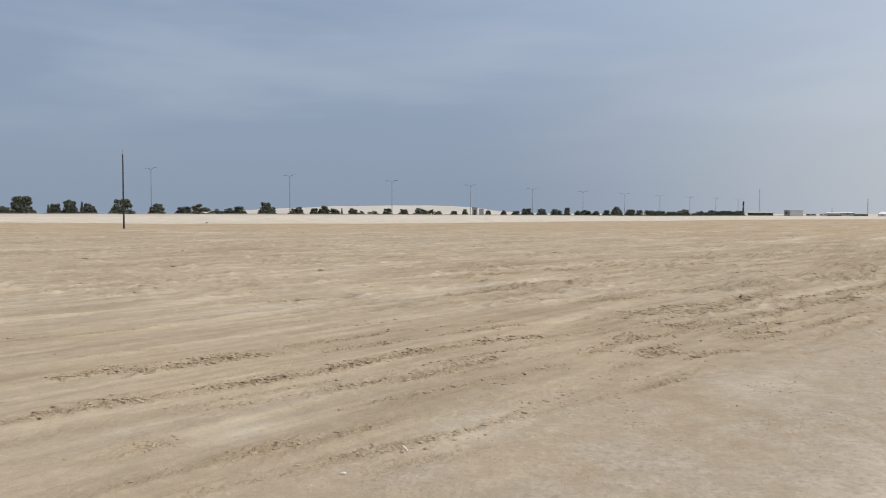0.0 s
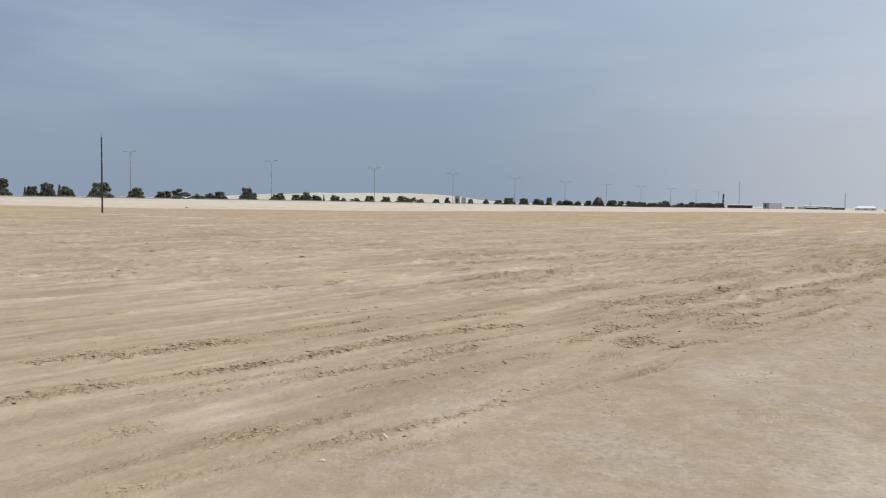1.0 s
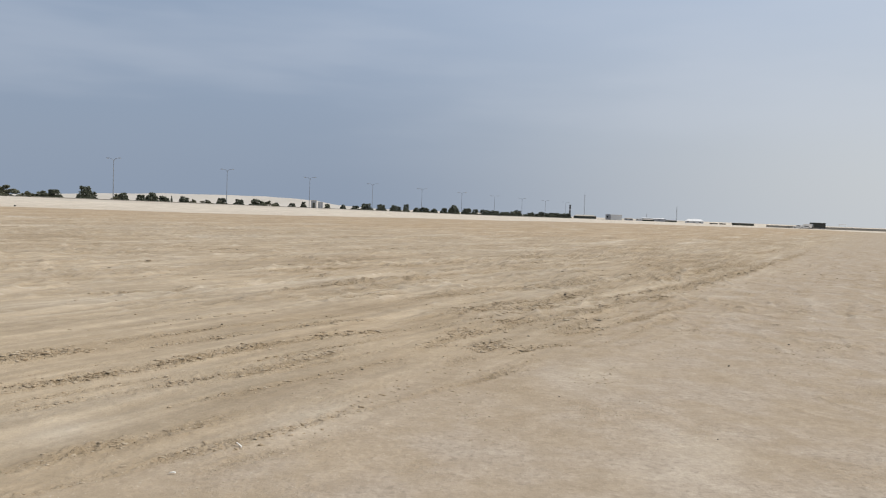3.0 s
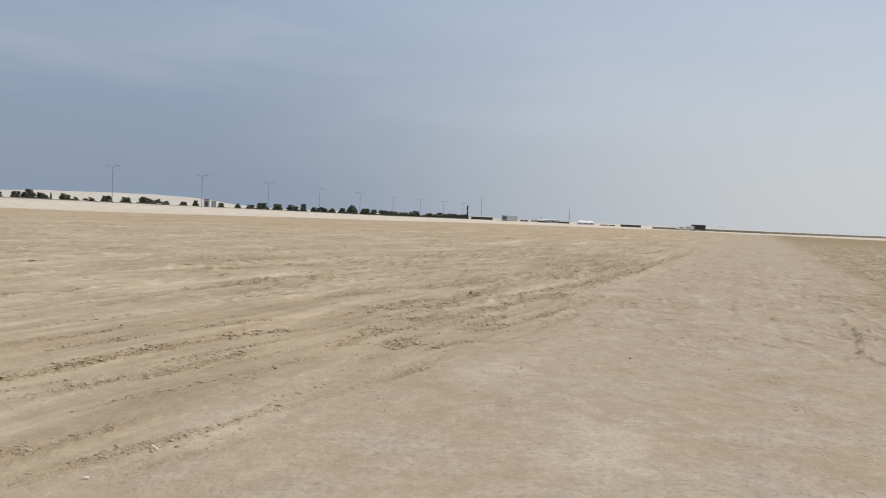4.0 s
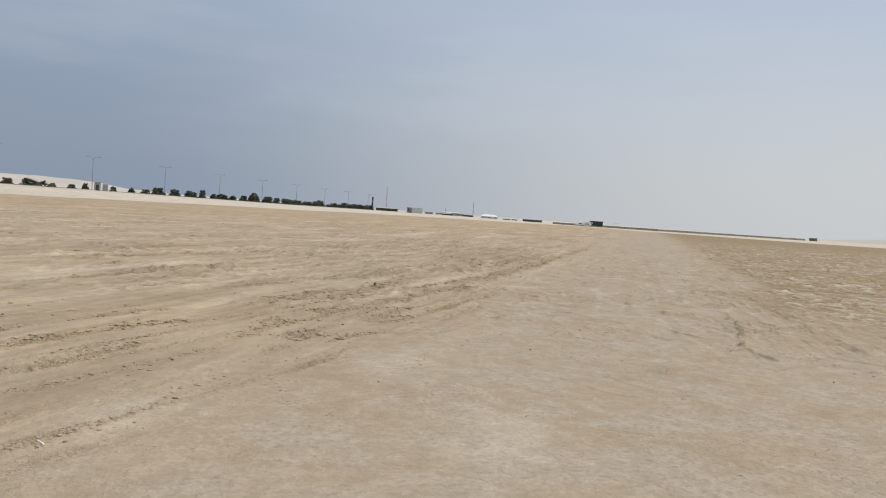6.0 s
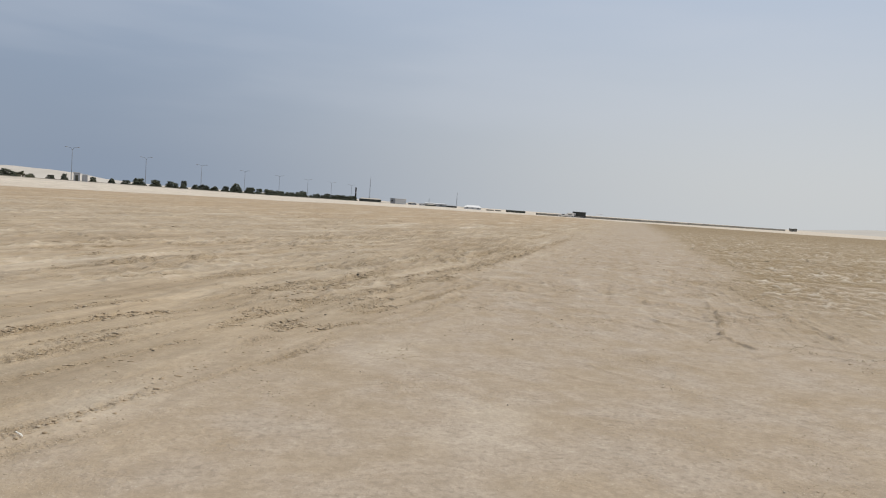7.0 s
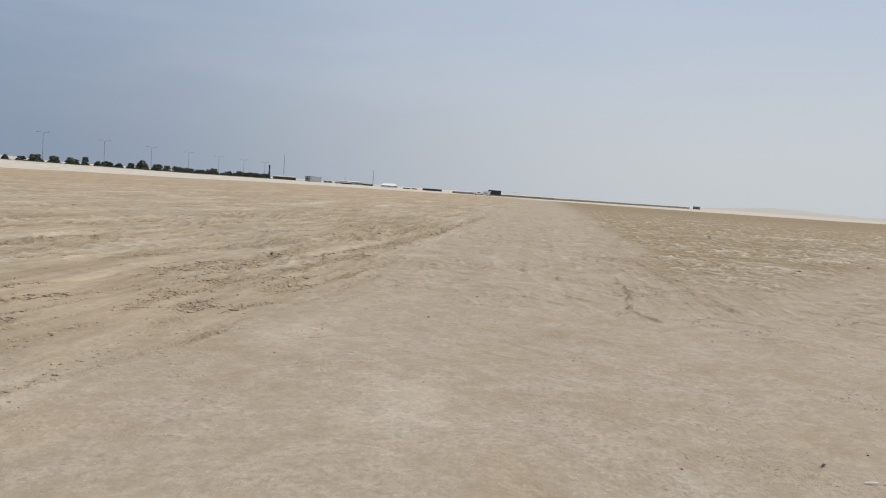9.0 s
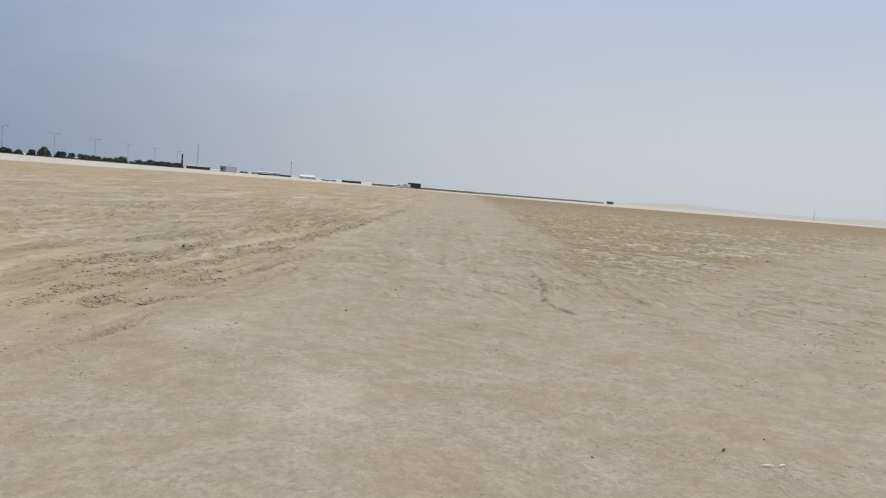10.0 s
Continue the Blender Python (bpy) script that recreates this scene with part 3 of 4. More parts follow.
LAMP0 = polar(-28.0, 209)
RD = Vector((math.sin(ROAD), math.cos(ROAD), 0))
RN = Vector((-RD.y, RD.x, 0))          # away from the field


def road_pt(s, off):
    p = LAMP0 + RD * s + RN * off
    return Vector((p.x, p.y))


def mound(name, az0, az1, d, depth, crest, material, label, seed):
    """A long bank of sand between two bearings; crest: height by bearing."""
    v, f = [], []
    n, m = 90, 13
    for i in range(n + 1):
        az = az0 + (az1 - az0) * i / n
        c = crest(az)
        for j in range(m + 1):
            t = j / m
            prof = math.sin(math.pi * min(1, t * 1.25) / 2) ** 1.3 if t < 0.8 else 1.0
            p = polar(az, d + depth * t)
            wob = 1 + 0.05 * (noise.noise(Vector((az * 0.7, t * 3, seed))))
            v.append((p.x, p.y, -0.3 + (c + 0.3) * prof * wob))
    for i in range(n):
        for j in range(m):
            a = i * (m + 1) + j
            f.append((a, a + 1, a + m + 2, a + m + 1))
    ob = link_mesh(name, v, f, material, True)
    return tagged(ob, label, "sand hill", kind="structure")


def curve(az, *pts):
    p = np.array(pts)
    return float(np.interp(az, p[:, 0], p[:, 1]))


mound("sand_hill", -42, 3, 380, 60, lambda a: curve(a, (-42, 1.4), (-26, 1.6), (-23, 2.5), (-19, 4.2), (-14.6, 5.5), (-10.4, 6.1), (-6, 5.8), (-4, 4.5), (-2.6, 2.8), (0.8, 1.4), (3, 0.2)),
      M_HILL, "long low bank of whitish bulldozed sand", 1.0)
mound("dune", 46.5, 100, 1900, 400, lambda a: curve(a, (46.5, 0), (48, 4), (51.6, 15), (54, 13.5), (57.4, 7.5), (60.6, 9.5), (65, 16), (75, 14), (100, 3)),
      M_DUNE, "pale hazy distant sand dune", 4.0)


# ---------------------------------------------------------------- the road with its trees and lamps
def land_z(x, y):
    return float(bank(np.array([float(x)]), np.array([float(y)]))[0])


def rise(s):
    """Height of the road's embankment over the bank."""
    return 0.12 + 0.38 * (1 - float(step(80, 420, np.array(s, float))))


def embankment():
    v, f = [], []
    stops = list(range(-240, 1100, 30))
    for s in stops:
        for off, k in ((-24, -0.3), (-17, 1.0), (17, 1.0), (24, -0.3)):
            p = road_pt(s, off)
            c = road_pt(s, 0)
            v.append((p.x, p.y, land_z(c.x, c.y) + rise(s) * k))
    for i in range(len(stops) - 1):
        for k in range(3):
            f.append((i * 4 + k, i * 4 + k + 1, i * 4 + 4 + k + 1, i * 4 + 4 + k))
    tagged(link_mesh("embankment", v, f, M_VERGE), "low pale sand embankment that carries the road", "embankment", kind="structure")
    for off in (-9.5, 9.5):
        v, f = [], []
        for s in stops:
            c = road_pt(s, 0)
            z = land_z(c.x, c.y) + rise(s)
            for o, dz in ((-5, 0.0), (-5, 0.06), (5, 0.06), (5, 0.0)):
                p = road_pt(s, off + o)
                v.append((p.x, p.y, z + dz))
        for i in range(len(stops) - 1):
            for k in range(3):
                f.append((i * 4 + k, i * 4 + k + 1, i * 4 + 4 + k + 1, i * 4 + 4 + k))
        tagged(link_mesh("road", v, f, M_ASPHALT), "dusty grey asphalt carriageway beside the median trees", "road", kind="structure")


embankment()


def median_kerb():
    """The dark kerb in front of the median's trees."""
    v, f = [], []
    stops = list(range(-90, 460, 10))
    for s in stops:
        c = road_pt(s, 0)
        z = land_z(c.x, c.y) + rise(s)
        for o, dz in ((-4.2, -0.1), (-4.2, 0.20), (-3.9, 0.22), (-3.9, -0.1)):
            p = road_pt(s, o)
            v.append((p.x, p.y, z + dz))
    for i in range(len(stops) - 1):
        for k in range(3):
            f.append((i * 4 + k, i * 4 + 4 + k, i * 4 + 4 + k + 1, i * 4 + k + 1))
    tagged(link_mesh("kerb", v, f, M_ASPHALT), "dark dusty kerb along the planted median", "kerb", kind="structure")


median_kerb()


def median_z(s):
    c = road_pt(s, 0)
    return land_z(c.x, c.y) + rise(s)


def tree_kind(seed, leaf, label, shape="round"):
    """A bushy roadside tree one metre wide and one high: trunk, limbs, and a crown of many small leaf sprays."""
    rnd = random.Random(seed)
    t = thing("tree", pose(0, 0, -50), label, "tree", "trees along the road")
    bm = bmesh.new()
    tube(bm, (0, 0, -0.05), (0.01, 0, 0.30), 0.045, 0.03, 7)
    for i in range(5):
        a = i * 1.26 + rnd.random()
        tube(bm, (0, 0, 0.12 + 0.03 * i), (0.26 * math.cos(a), 0.26 * math.sin(a), 0.42 + 0.22 * rnd.random()), 0.022, 0.008, 5)
    part("trunk", bm, M_BARK, t, "short dark trunk with spreading limbs")
    lobes = []
    if shape == "cypress":
        lobes = [(0, 0, 0.12 + 0.12 * i, 0.42 - 0.045 * i, 0.12) for i in range(7)]
    elif shape == "sparse":
        for i in range(16):
            a = rnd.random() * 6.3
            d = 0.42 * math.sqrt(rnd.random())
            z = rnd.uniform(0.06, 0.92 - 1.4 * d)
            lobes.append((d * math.cos(a), d * math.sin(a), z, rnd.uniform(0.09, 0.16), rnd.uniform(0.12, 0.2)))
    else:
        lobes = [(0, 0, 0.36, 0.42, 0.36), (rnd.uniform(-0.12, 0.12), rnd.uniform(-0.12, 0.12), 0.66, 0.24, 0.26), (0, 0, 0.18, 0.47, 0.19), (0, 0, 0.12, 0.47, 0.13), (rnd.uniform(-0.08, 0.08), 0, 0.50, 0.36, 0.30)]
        for i in range(9):
            a = i * 0.7 + rnd.random() * 0.4
            lobes.append((0.40 * math.cos(a), 0.40 * math.sin(a), 0.09, 0.15, 0.11))
        for i in range(15):
            a = i * 0.83 + rnd.random() * 0.5
            z = rnd.uniform(0.08, 0.82)
            d = 0.37 * math.sqrt(1 - z * z)
            lobes.append((d * math.cos(a), d * math.sin(a), z, rnd.uniform(0.08, 0.13), rnd.uniform(0.08, 0.14)))
    v, f = [], []
    per = {"cypress": 90, "sparse": 80, "round": 130}[shape]
    for cx, cy, cz, rh, rv in lobes:
        for _ in range(per):
            d = Vector((rnd.gauss(0, 1), rnd.gauss(0, 1), rnd.gauss(0, 1))).normalized() * (rnd.random() ** 0.28) * rnd.uniform(0.92, 1.1)
            c = Vector((cx + d.x * rh, cy + d.y * rh, max(0.015, cz + d.z * rv)))
            size = rnd.uniform(0.022, 0.046)
            ax = (d + Vector((rnd.uniform(-1, 1), rnd.uniform(-1, 1), rnd.uniform(-0.4, 1)))).normalized()
            side = ax.cross(Vector((rnd.uniform(-1, 1), rnd.uniform(-1, 1), rnd.uniform(-1, 1)))).normalized()
            up = ax.cross(side)
            k = len(v)
            v += [c - ax * size * 1.5, c + side * size + up * size * 0.3, c + ax * size * 1.8, c - side * size + up * size * 0.3]
            f += [(k, k + 1, k + 2), (k, k + 2, k + 3)]
    me = bpy.data.meshes.new("crown")
    me.from_pydata(v, [], f)
    me.materials.append(leaf)
    crown = new("crown", me)
    crown.parent = t
    return t


ROUND = [tree_kind(s, M_LEAF, "bushy dark green tree with foliage down to the sand") for s in (1, 2, 3, 4)]
SPARSE = [tree_kind(s, M_LEAF_PALE, "sparse grey-green shrub on the road's median", "sparse") for s in (5, 6)]
CYPRESS = tree_kind(8, M_LEAF, "thin upright dark conifer between the bushy trees", "cypress")


def plant(kind, s, off, wide, tall, turn):
    p = road_pt(s - 1.1, off)
    m = pose(p.x, p.y, median_z(s) - 0.05, 0, 0, turn) @ Matrix.Diagonal((wide, wide, tall, 1))
    copy_thing(kind, m)


TREES_A = [(-34.6, 2.8, 1.8), (-30.7, 5.2, 4.1), (-23.6, 2.9, 2.4), (-20.5, 3.5, 3.4), (-15.7, 3.4, 2.6), (-7.8, 5.4, 3.8), (1.4, 4.1, 2.7), (9.7, 4.6, 2.1),
           (23.9, 3.5, 1.8), (27.1, 3.9, 2.3), (35.6, 4.0, 3.5), (38.3, 2.7, 2.2), (47.7, 3.5, 2.3), (54.0, 2.9, 2.0), (58.4, 4.0, 2.7), (63.0, 3.7, 2.0)]
TREES_B = [(71.2, 3.4, 2.1), (87.4, 3.6, 2.2), (96.4, 3.6, 2.0), (105.3, 5.4, 2.5), (114.3, 3.0, 1.5), (123.7, 3.1, 1.6), (131.5, 2.4, 2.3), (146.9, 2.5, 2.1),
           (158.1, 2.6, 2.1), (165.2, 3.9, 1.9), (175.7, 5.5, 3.0), (187.7, 4.6, 3.1), (198.4, 5.8, 2.9), (209.6, 3.2, 3.8), (218.0, 3.6, 2.4), (228.0, 6.0, 2.8), (236.0, 4.0, 2.4), (247.0, 4.2, 2.9)]
PALES = [(13.4, 3.7, 2.8), (18.8, 2.5, 1.7), (45.1, 1.6, 1.9), (73.6, 1.5, 1.5), (79.7, 2.7, 1.4), (110.3, 3.0, 2.3)]
CONES = [(-25.4, 2.4), (-17.7, 3.2), (65.7, 2.3)]
rt = random.Random(11)
# place along the road, width, height
for i, (s, wide, tall) in enumerate(TREES_A + TREES_B):
    plant(ROUND[i % 4], s, rt.uniform(-2.2, -0.8), wide * 1.02, tall * 1.10, rt.uniform(0, 360))
for i, (s, wide, tall) in enumerate(PALES):
    plant(SPARSE[i % 2], s, -2.5, wide * 1.7, tall * 1.1, rt.uniform(0, 360))
for s, tall in CONES:
    plant(CYPRESS, s, -2.0, tall * 0.42, tall, rt.uniform(0, 360))
s = 258.0
while s < 452:
    wide = rt.choice((3.4, 4.2, 5.0, 5.8)) * rt.uniform(0.9, 1.1)
    plant(ROUND[rt.randrange(4)], s, rt.uniform(-3, 0), wide, wide * rt.uniform(0.58, 0.82), rt.uniform(0, 360))
    s += wide * rt.uniform(1.05, 1.7)
for t in (*ROUND, *SPARSE, CYPRESS):
    for o in (*t.children, t):
        bpy.data.objects.remove(o)


def street_lamp():
    t = thing("street_lamp", pose(0, 0, -50), "tall grey steel street lamp with two arms on the median", "street lamp", "street lamps along the road")
    part("base_plate", boxed(-0.25, 0.25, -0.25, 0.25, 0, 0.12, bev=0.03), M_KERB, t)
    part("pole", tubed((0, 0, 0.1), (0, 0, 11.3), 0.13, 0.075, 10), M_STEEL, t)
    for sx in (-1, 1):
        bm = bmesh.new()
        pts = [(0, 0, 11.0), (sx * 0.25, 0, 11.55), (sx * 0.8, 0, 11.85), (sx * 1.6, 0, 12.0), (sx * 2.1, 0, 12.02)]
        for a, b in zip(pts, pts[1:]):
            tube(bm, a, b, 0.065, 0.055, 7)
        arm = part("arm", bm, M_STEEL, t)
        head = boxed(min(sx * 2.0, sx * 2.9), max(sx * 2.0, sx * 2.9), -0.17, 0.17, 11.95, 12.13, bev=0.05)
        h = part("lamp_head", head, M_LAMPHEAD, t, "flat grey lamp head")
        part("lens", boxed(min(sx * 2.2, sx * 2.8), max(sx * 2.2, sx * 2.8), -0.13, 0.13, 11.92, 11.947), M_GLASS, h)
    return t


LAMP = street_lamp()
for k in range(-1, 11):
    s = 45.1 * k
    p = road_pt(s, 0.0)
    copy_thing(LAMP, pose(p.x, p.y, median_z(s) - 0.02, 0, 0, -33))
for o in (*LAMP.children_recursive, LAMP):
    bpy.data.objects.remove(o)


# ---------------------------------------------------------------- timber pole in the field
def field_pole():
    p = polar(-29.83, 80.0)
    t = thing("utility_pole", pose(p.x, p.y, height(p.x, p.y) - 0.05), "dark weathered timber utility pole without wires standing in sand", "utility pole")
    bm = bmesh.new()
    for i in range(10):
        z0, z1 = i * 0.73, (i + 1) * 0.73
        tube(bm, (0.006 * math.sin(i), 0, z0), (0.006 * math.sin(i + 1), 0, z1), 0.088 - 0.003 * i, 0.088 - 0.003 * (i + 1), 10)
    part("shaft", bm, M_POLE, t)
    part("tip_rod", tubed((0, 0, 7.3), (0, 0, 7.8), 0.03, 0.02, 6), M_STEEL, t, "thin metal rod on the pole top")
    part("cap", tubed((0, 0, 7.28), (0, 0, 7.36), 0.075, 0.045, 10), M_POLE, t)


field_pole()


# ---------------------------------------------------------------- buildings and masts far off
def facing(az, d, z=None):
    p = polar(az, d)
    return pose(p.x, p.y, land_z(p.x, p.y) if z is None else z, 0, 0, -az)


def house(name, az, d, wide, deep, tall, wall, roof, label, pitch=0.0, openings=3, category="building", turn=0.0):
    """A low building seen from its front: wall shell, roof, windows and door."""
    t = thing(name, facing(az, d) @ pose(0, 0, 0, 0, 0, turn), label, category)
    h = wide / 2
    part("wall", boxed(-h, h, 0, deep, -0.3, tall), wall, t)
    bm = bmesh.new()
    o, hip = 0.25, min(2.2, wide * 0.2)
    if pitch:
        v = [bm.verts.new(c) for c in ((-h - o, -o, tall), (h + o, -o, tall), (h + o, deep + o, tall), (-h - o, deep + o, tall),
                                       (-h - o + hip, deep / 2, tall + pitch), (h + o - hip, deep / 2, tall + pitch))]
        for q in ((0, 1, 5, 4), (2, 3, 4, 5), (0, 4, 3), (1, 2, 5), (3, 2, 1, 0)):
            bm.faces.new([v[i] for i in q])
    else:
        box(bm, -h - o, h + o, -o, deep + o, tall, tall + 0.25, 0.04)
    part("roof", bm, roof, t)
    for i in range(openings):
        x = -h + wide * (i + 0.5) / openings
        w = part("window", boxed(x - 0.6, x + 0.6, -0.04, 0.02, tall * 0.42, tall * 0.75), M_WINDOW, t)
        part("sill", boxed(x - 0.7, x + 0.7, -0.10, -0.003, tall * 0.39, tall * 0.42), wall, w)
    return t


def kiosk():
    t = thing("kiosk", facing(-4.35, 285, 0.55 + land_z(*polar(-4.35, 285)[:2])), "small grey roadside utility cabin with a dark door", "cabin")
    part("wall", boxed(-1.0, 1.0, 0, 2.2, 0, 2.75), M_GREYWALL, t)
    part("roof", boxed(-1.12, 1.12, -0.12, 2.32, 2.75, 2.92, bev=0.03), M_KERB, t)
    d = part("door", boxed(-0.45, 0.45, -0.05, 0.0, 0.05, 2.0), M_DARKWALL, t)
    part("handle", boxed(0.3, 0.36, -0.09, -0.05, 0.95, 1.1), M_STEEL, d)
    part("plinth", boxed(-1.1, 1.1, -0.1, 2.3, -0.6, 0.0), M_KERB, t)
    t2 = thing("cabinet", facing(-3.85, 286, 0.55 + land_z(*polar(-3.85, 286)[:2])), "pale grey electrical cabinet beside the cabin", "cabinet")
    part("body", boxed(-0.9, 0.9, 0, 1.2, -0.5, 2.5, bev=0.05), M_PALEWALL, t2)
    for x in (-0.45, 0.45):
        part("door", boxed(x - 0.4, x + 0.4, -0.05, 0.0, 0.1, 2.3), M_GREYWALL, t2)


kiosk()


def chimney():
    t = thing("chimney", facing(15.03, 690), "black and white banded chimney behind the trees", "chimney")
    zs = (-0.3, 2.8, 7.0, 7.9, 11.8)
    for i, (a, b) in enumerate(zip(zs, zs[1:])):
        part("band", tubed((0, 0, a), (0, 0, b), 0.78 - 0.02 * i, 0.76 - 0.02 * i, 14), (M_GREYWALL, M_BLACK)[i % 2], t)
    part("rim", tubed((0, 0, 11.8), (0, 0, 12.0), 0.8, 0.8, 14), M_BLACK, t)


chimney()


def mast(az, d, tall, w):
    t = thing("lattice_mast", facing(az, d), "slender grey steel lattice mast", "mast", "masts on the horizon")
    for k in range(3):
        a = k * 2.094
        c, s_ = math.cos(a) * w, math.sin(a) * w
        part("leg", tubed((c, s_, -0.2), (c * 0.45, s_ * 0.45, tall), 0.10, 0.07, 5), M_STEEL, t)
    n = int(tall / 1.8)
    for i in range(n):
        z0, z1 = tall * i / n, tall * (i + 1) / n
        q0, q1 = w * (1 - 0.55 * i / n), w * (1 - 0.55 * (i + 1) / n)
        bm = bmesh.new()
        for k in range(3):
            a, b = k * 2.094, (k + 1) * 2.094
            tube(bm, (math.cos(a) * q0, math.sin(a) * q0, z0), (math.cos(b) * q1, math.sin(b) * q1, z1), 0.05, 0.05, 4)
            tube(bm, (math.cos(a) * q1, math.sin(a) * q1, z1), (math.cos(b) * q1, math.sin(b) * q1, z1), 0.04, 0.04, 4)
        part("brace", bm, M_STEEL, t)
    part("antenna", tubed((0, 0, tall - 0.5), (0, 0, tall + 1.2), 0.06, 0.03, 5), M_STEEL, t)


mast(16.07, 700, 22.0, 0.5)
mast(22.72, 660, 13.0, 0.42)
mast(20.62, 690, 6.2, 0.4)
mast(60.6, 1500, 20.5, 1.2)

house("long_shed", 16.15, 640, 18.5, 8, 2.3, M_DARKWALL, M_KERB, "long low dark shed with a pale metal roof", 0.9, 4, "shed")
house("store_building", 17.95, 600, 6.0, 8, 4.0, M_GREYWALL, M_GREYWALL, "grey flat-roofed store building", 0, 2)
house("hall", 18.45, 590, 8.4, 9, 3.9, M_PALEWALL, M_PALEWALL, "pale grey flat-roofed hall beside the store", 0, 0)
for az, d, w, h, wall, roof, lab in ((19.35, 640, 7, 1.6, M_GREYWALL, M_KERB, "low grey workshop"), (20.1, 620, 5, 1.5, M_PALEWALL, M_GREYWALL, "low pale cabin"),
                                     (21.1, 650, 20, 2.3, M_GREYWALL, M_SHEET, "long grey shed with a light roof"), (22.35, 640, 9, 1.3, M_DARKWALL, M_GREYWALL, "low dark store"),
                                     (20.75, 625, 9, 1.2, M_DARKWALL, M_KERB, "low dark lean-to")):
    house("shed", az, d, w, 6, h, wall, roof, lab + " on the horizon", 0.5, 2, "shed")
house("white_shed", 23.97, 560, 12.5, 9, 1.5, M_PALEWALL, M_SHEET, "shed with a bright white gabled metal roof", 1.5, 3, "shed")
house("container", 27.25, 480, 12.2, 2.4, 1.15, M_DARKWALL, M_WALL, "long dark low container on the sand", 0, 0, "container")


def vehicle(name, az, d, length, label, paint, cargo):
    """A parked vehicle seen from its side."""
    t = thing(name, facing(az, d), label, "vehicle")
    h = length / 2
    if cargo:
        part("chassis", boxed(-h, h, 0.3, 2.3, 0.65, 0.95), M_BLACK, t)
        part("cargo_body", boxed(-h * 0.55, h, 0.1, 2.5, 0.95, 2.2, bev=0.05), M_TARP, t)
        part("canopy", boxed(-h * 1.0, h * 1.02, 0.0, 2.6, 2.2, 2.95, bev=0.12), M_TARP, t, "dark overhanging canopy")
        cab = part("cab", boxed(-h, -h * 0.58, 0.15, 2.4, 0.6, 2.15, bev=0.12), M_GREYWALL, t)
        part("side_window", boxed(-h * 0.92, -h * 0.68, 0.12, 0.16, 1.4, 1.95), M_WINDOW, cab)
        xs, r = (-h * 0.75, h * 0.35, h * 0.75), 0.5
    else:
        bm = bmesh.new()
        prof = ((-h, 0.35), (-h, 0.85), (-h * 0.55, 0.95), (-h * 0.3, 1.45), (h * 0.55, 1.5), (h * 0.85, 1.0), (h, 0.9), (h, 0.35))
        if name == "van":
            prof = ((-h, 0.4), (-h, 1.0), (-h * 0.72, 1.2), (-h * 0.45, 1.95), (-h * 0.3, 2.15), (h * 0.96, 2.2), (h, 2.0), (h, 0.4))
        lo = [bm.verts.new((x, 0.1, z)) for x, z in prof]
        hi = [bm.verts.new((x, 1.8, z)) for x, z in prof]
        bm.faces.new(lo)
        bm.faces.new(hi[::-1])
        for i in range(len(prof)):
            j = (i + 1) % len(prof)
            bm.faces.new((lo[i], hi[i], hi[j], lo[j]))
        bmesh.ops.recalc_face_normals(bm, faces=bm.faces)
        body = part("body", bm, paint, t)
        part("side_window", boxed(-h * 0.25, h * 0.5, 0.07, 0.098, 1.0, 1.38), M_WINDOW, body)
        xs, r = (-h * 0.62, h * 0.62), 0.34
    for x in xs:
        for y in (0.12, 2.2 if cargo else 1.6):
            wheel = part("wheel", tubed((x, y - 0.02, r), (x, y + 0.22, r), r, r, 14), M_TYRE, t)
            part("rim", tubed((x, y - 0.04, r), (x, y - 0.021, r), r * 0.55, r * 0.5, 10), M_STEEL, wheel)


vehicle("lorry", 32.0, 384, 6.6, "dark covered lorry parked on the pale sand", M_TARP, True)
vehicle("van", 31.28, 379, 4.9, "dusty white van parked beside the lorry", M_CAR, False)
vehicle("car", 30.78, 382, 4.0, "dusty pale car parked behind another car", M_CAR, False)


def gantry():
    t = thing("frame_gantry", facing(33.5, 520), "small white metal portal frame beyond the wall", "gantry")
    for x in (-1.8, 1.8):
        part("post", tubed((x, 0, -0.2), (x, 0, 2.7), 0.12, 0.12, 8), M_WHITE, t)
    part("beam", boxed(-2.0, 2.0, -0.15, 0.15, 2.7, 3.0, bev=0.03), M_WHITE, t)


gantry()


def long_wall():
    line = [Vector(p) for p in ((186, 338), (255, 345), (395, 420), (492, 470))]
    t = thing("boundary_wall", Matrix.Identity(4), "long low dark weathered block wall across the sand", "wall")
    rw = random.Random(5)
    step_len = 11.0
    for a, b in zip(line, line[1:]):
        d = (b - a)
        n = max(1, round(d.length / step_len))
        dirv = d.normalized()
        ang = math.atan2(dirv.y, dirv.x)
        for i in range(n):
            p = a + d * (i / n)
            L = d.length / n
            tall = 1.0 + 0.35 * (p.x - 186) / 306 + rw.uniform(-0.06, 0.06)
            bm = boxed(0.15, L - 0.15, -0.15, 0.15, -0.2, tall, bev=0.03)
            bmesh.ops.transform(bm, matrix=pose(p.x, p.y, 0) @ Matrix.Rotation(ang, 4, "Z"), verts=bm.verts)
            part("wall_panel", bm, M_WALL, t)
            bm = boxed(-0.148, 0.148, -0.2, 0.2, -0.2, tall + 0.08, bev=0.02)
            bmesh.ops.transform(bm, matrix=pose(p.x, p.y, 0) @ Matrix.Rotation(ang, 4, "Z"), verts=bm.verts)
            part("pier", bm, M_WALL, t)


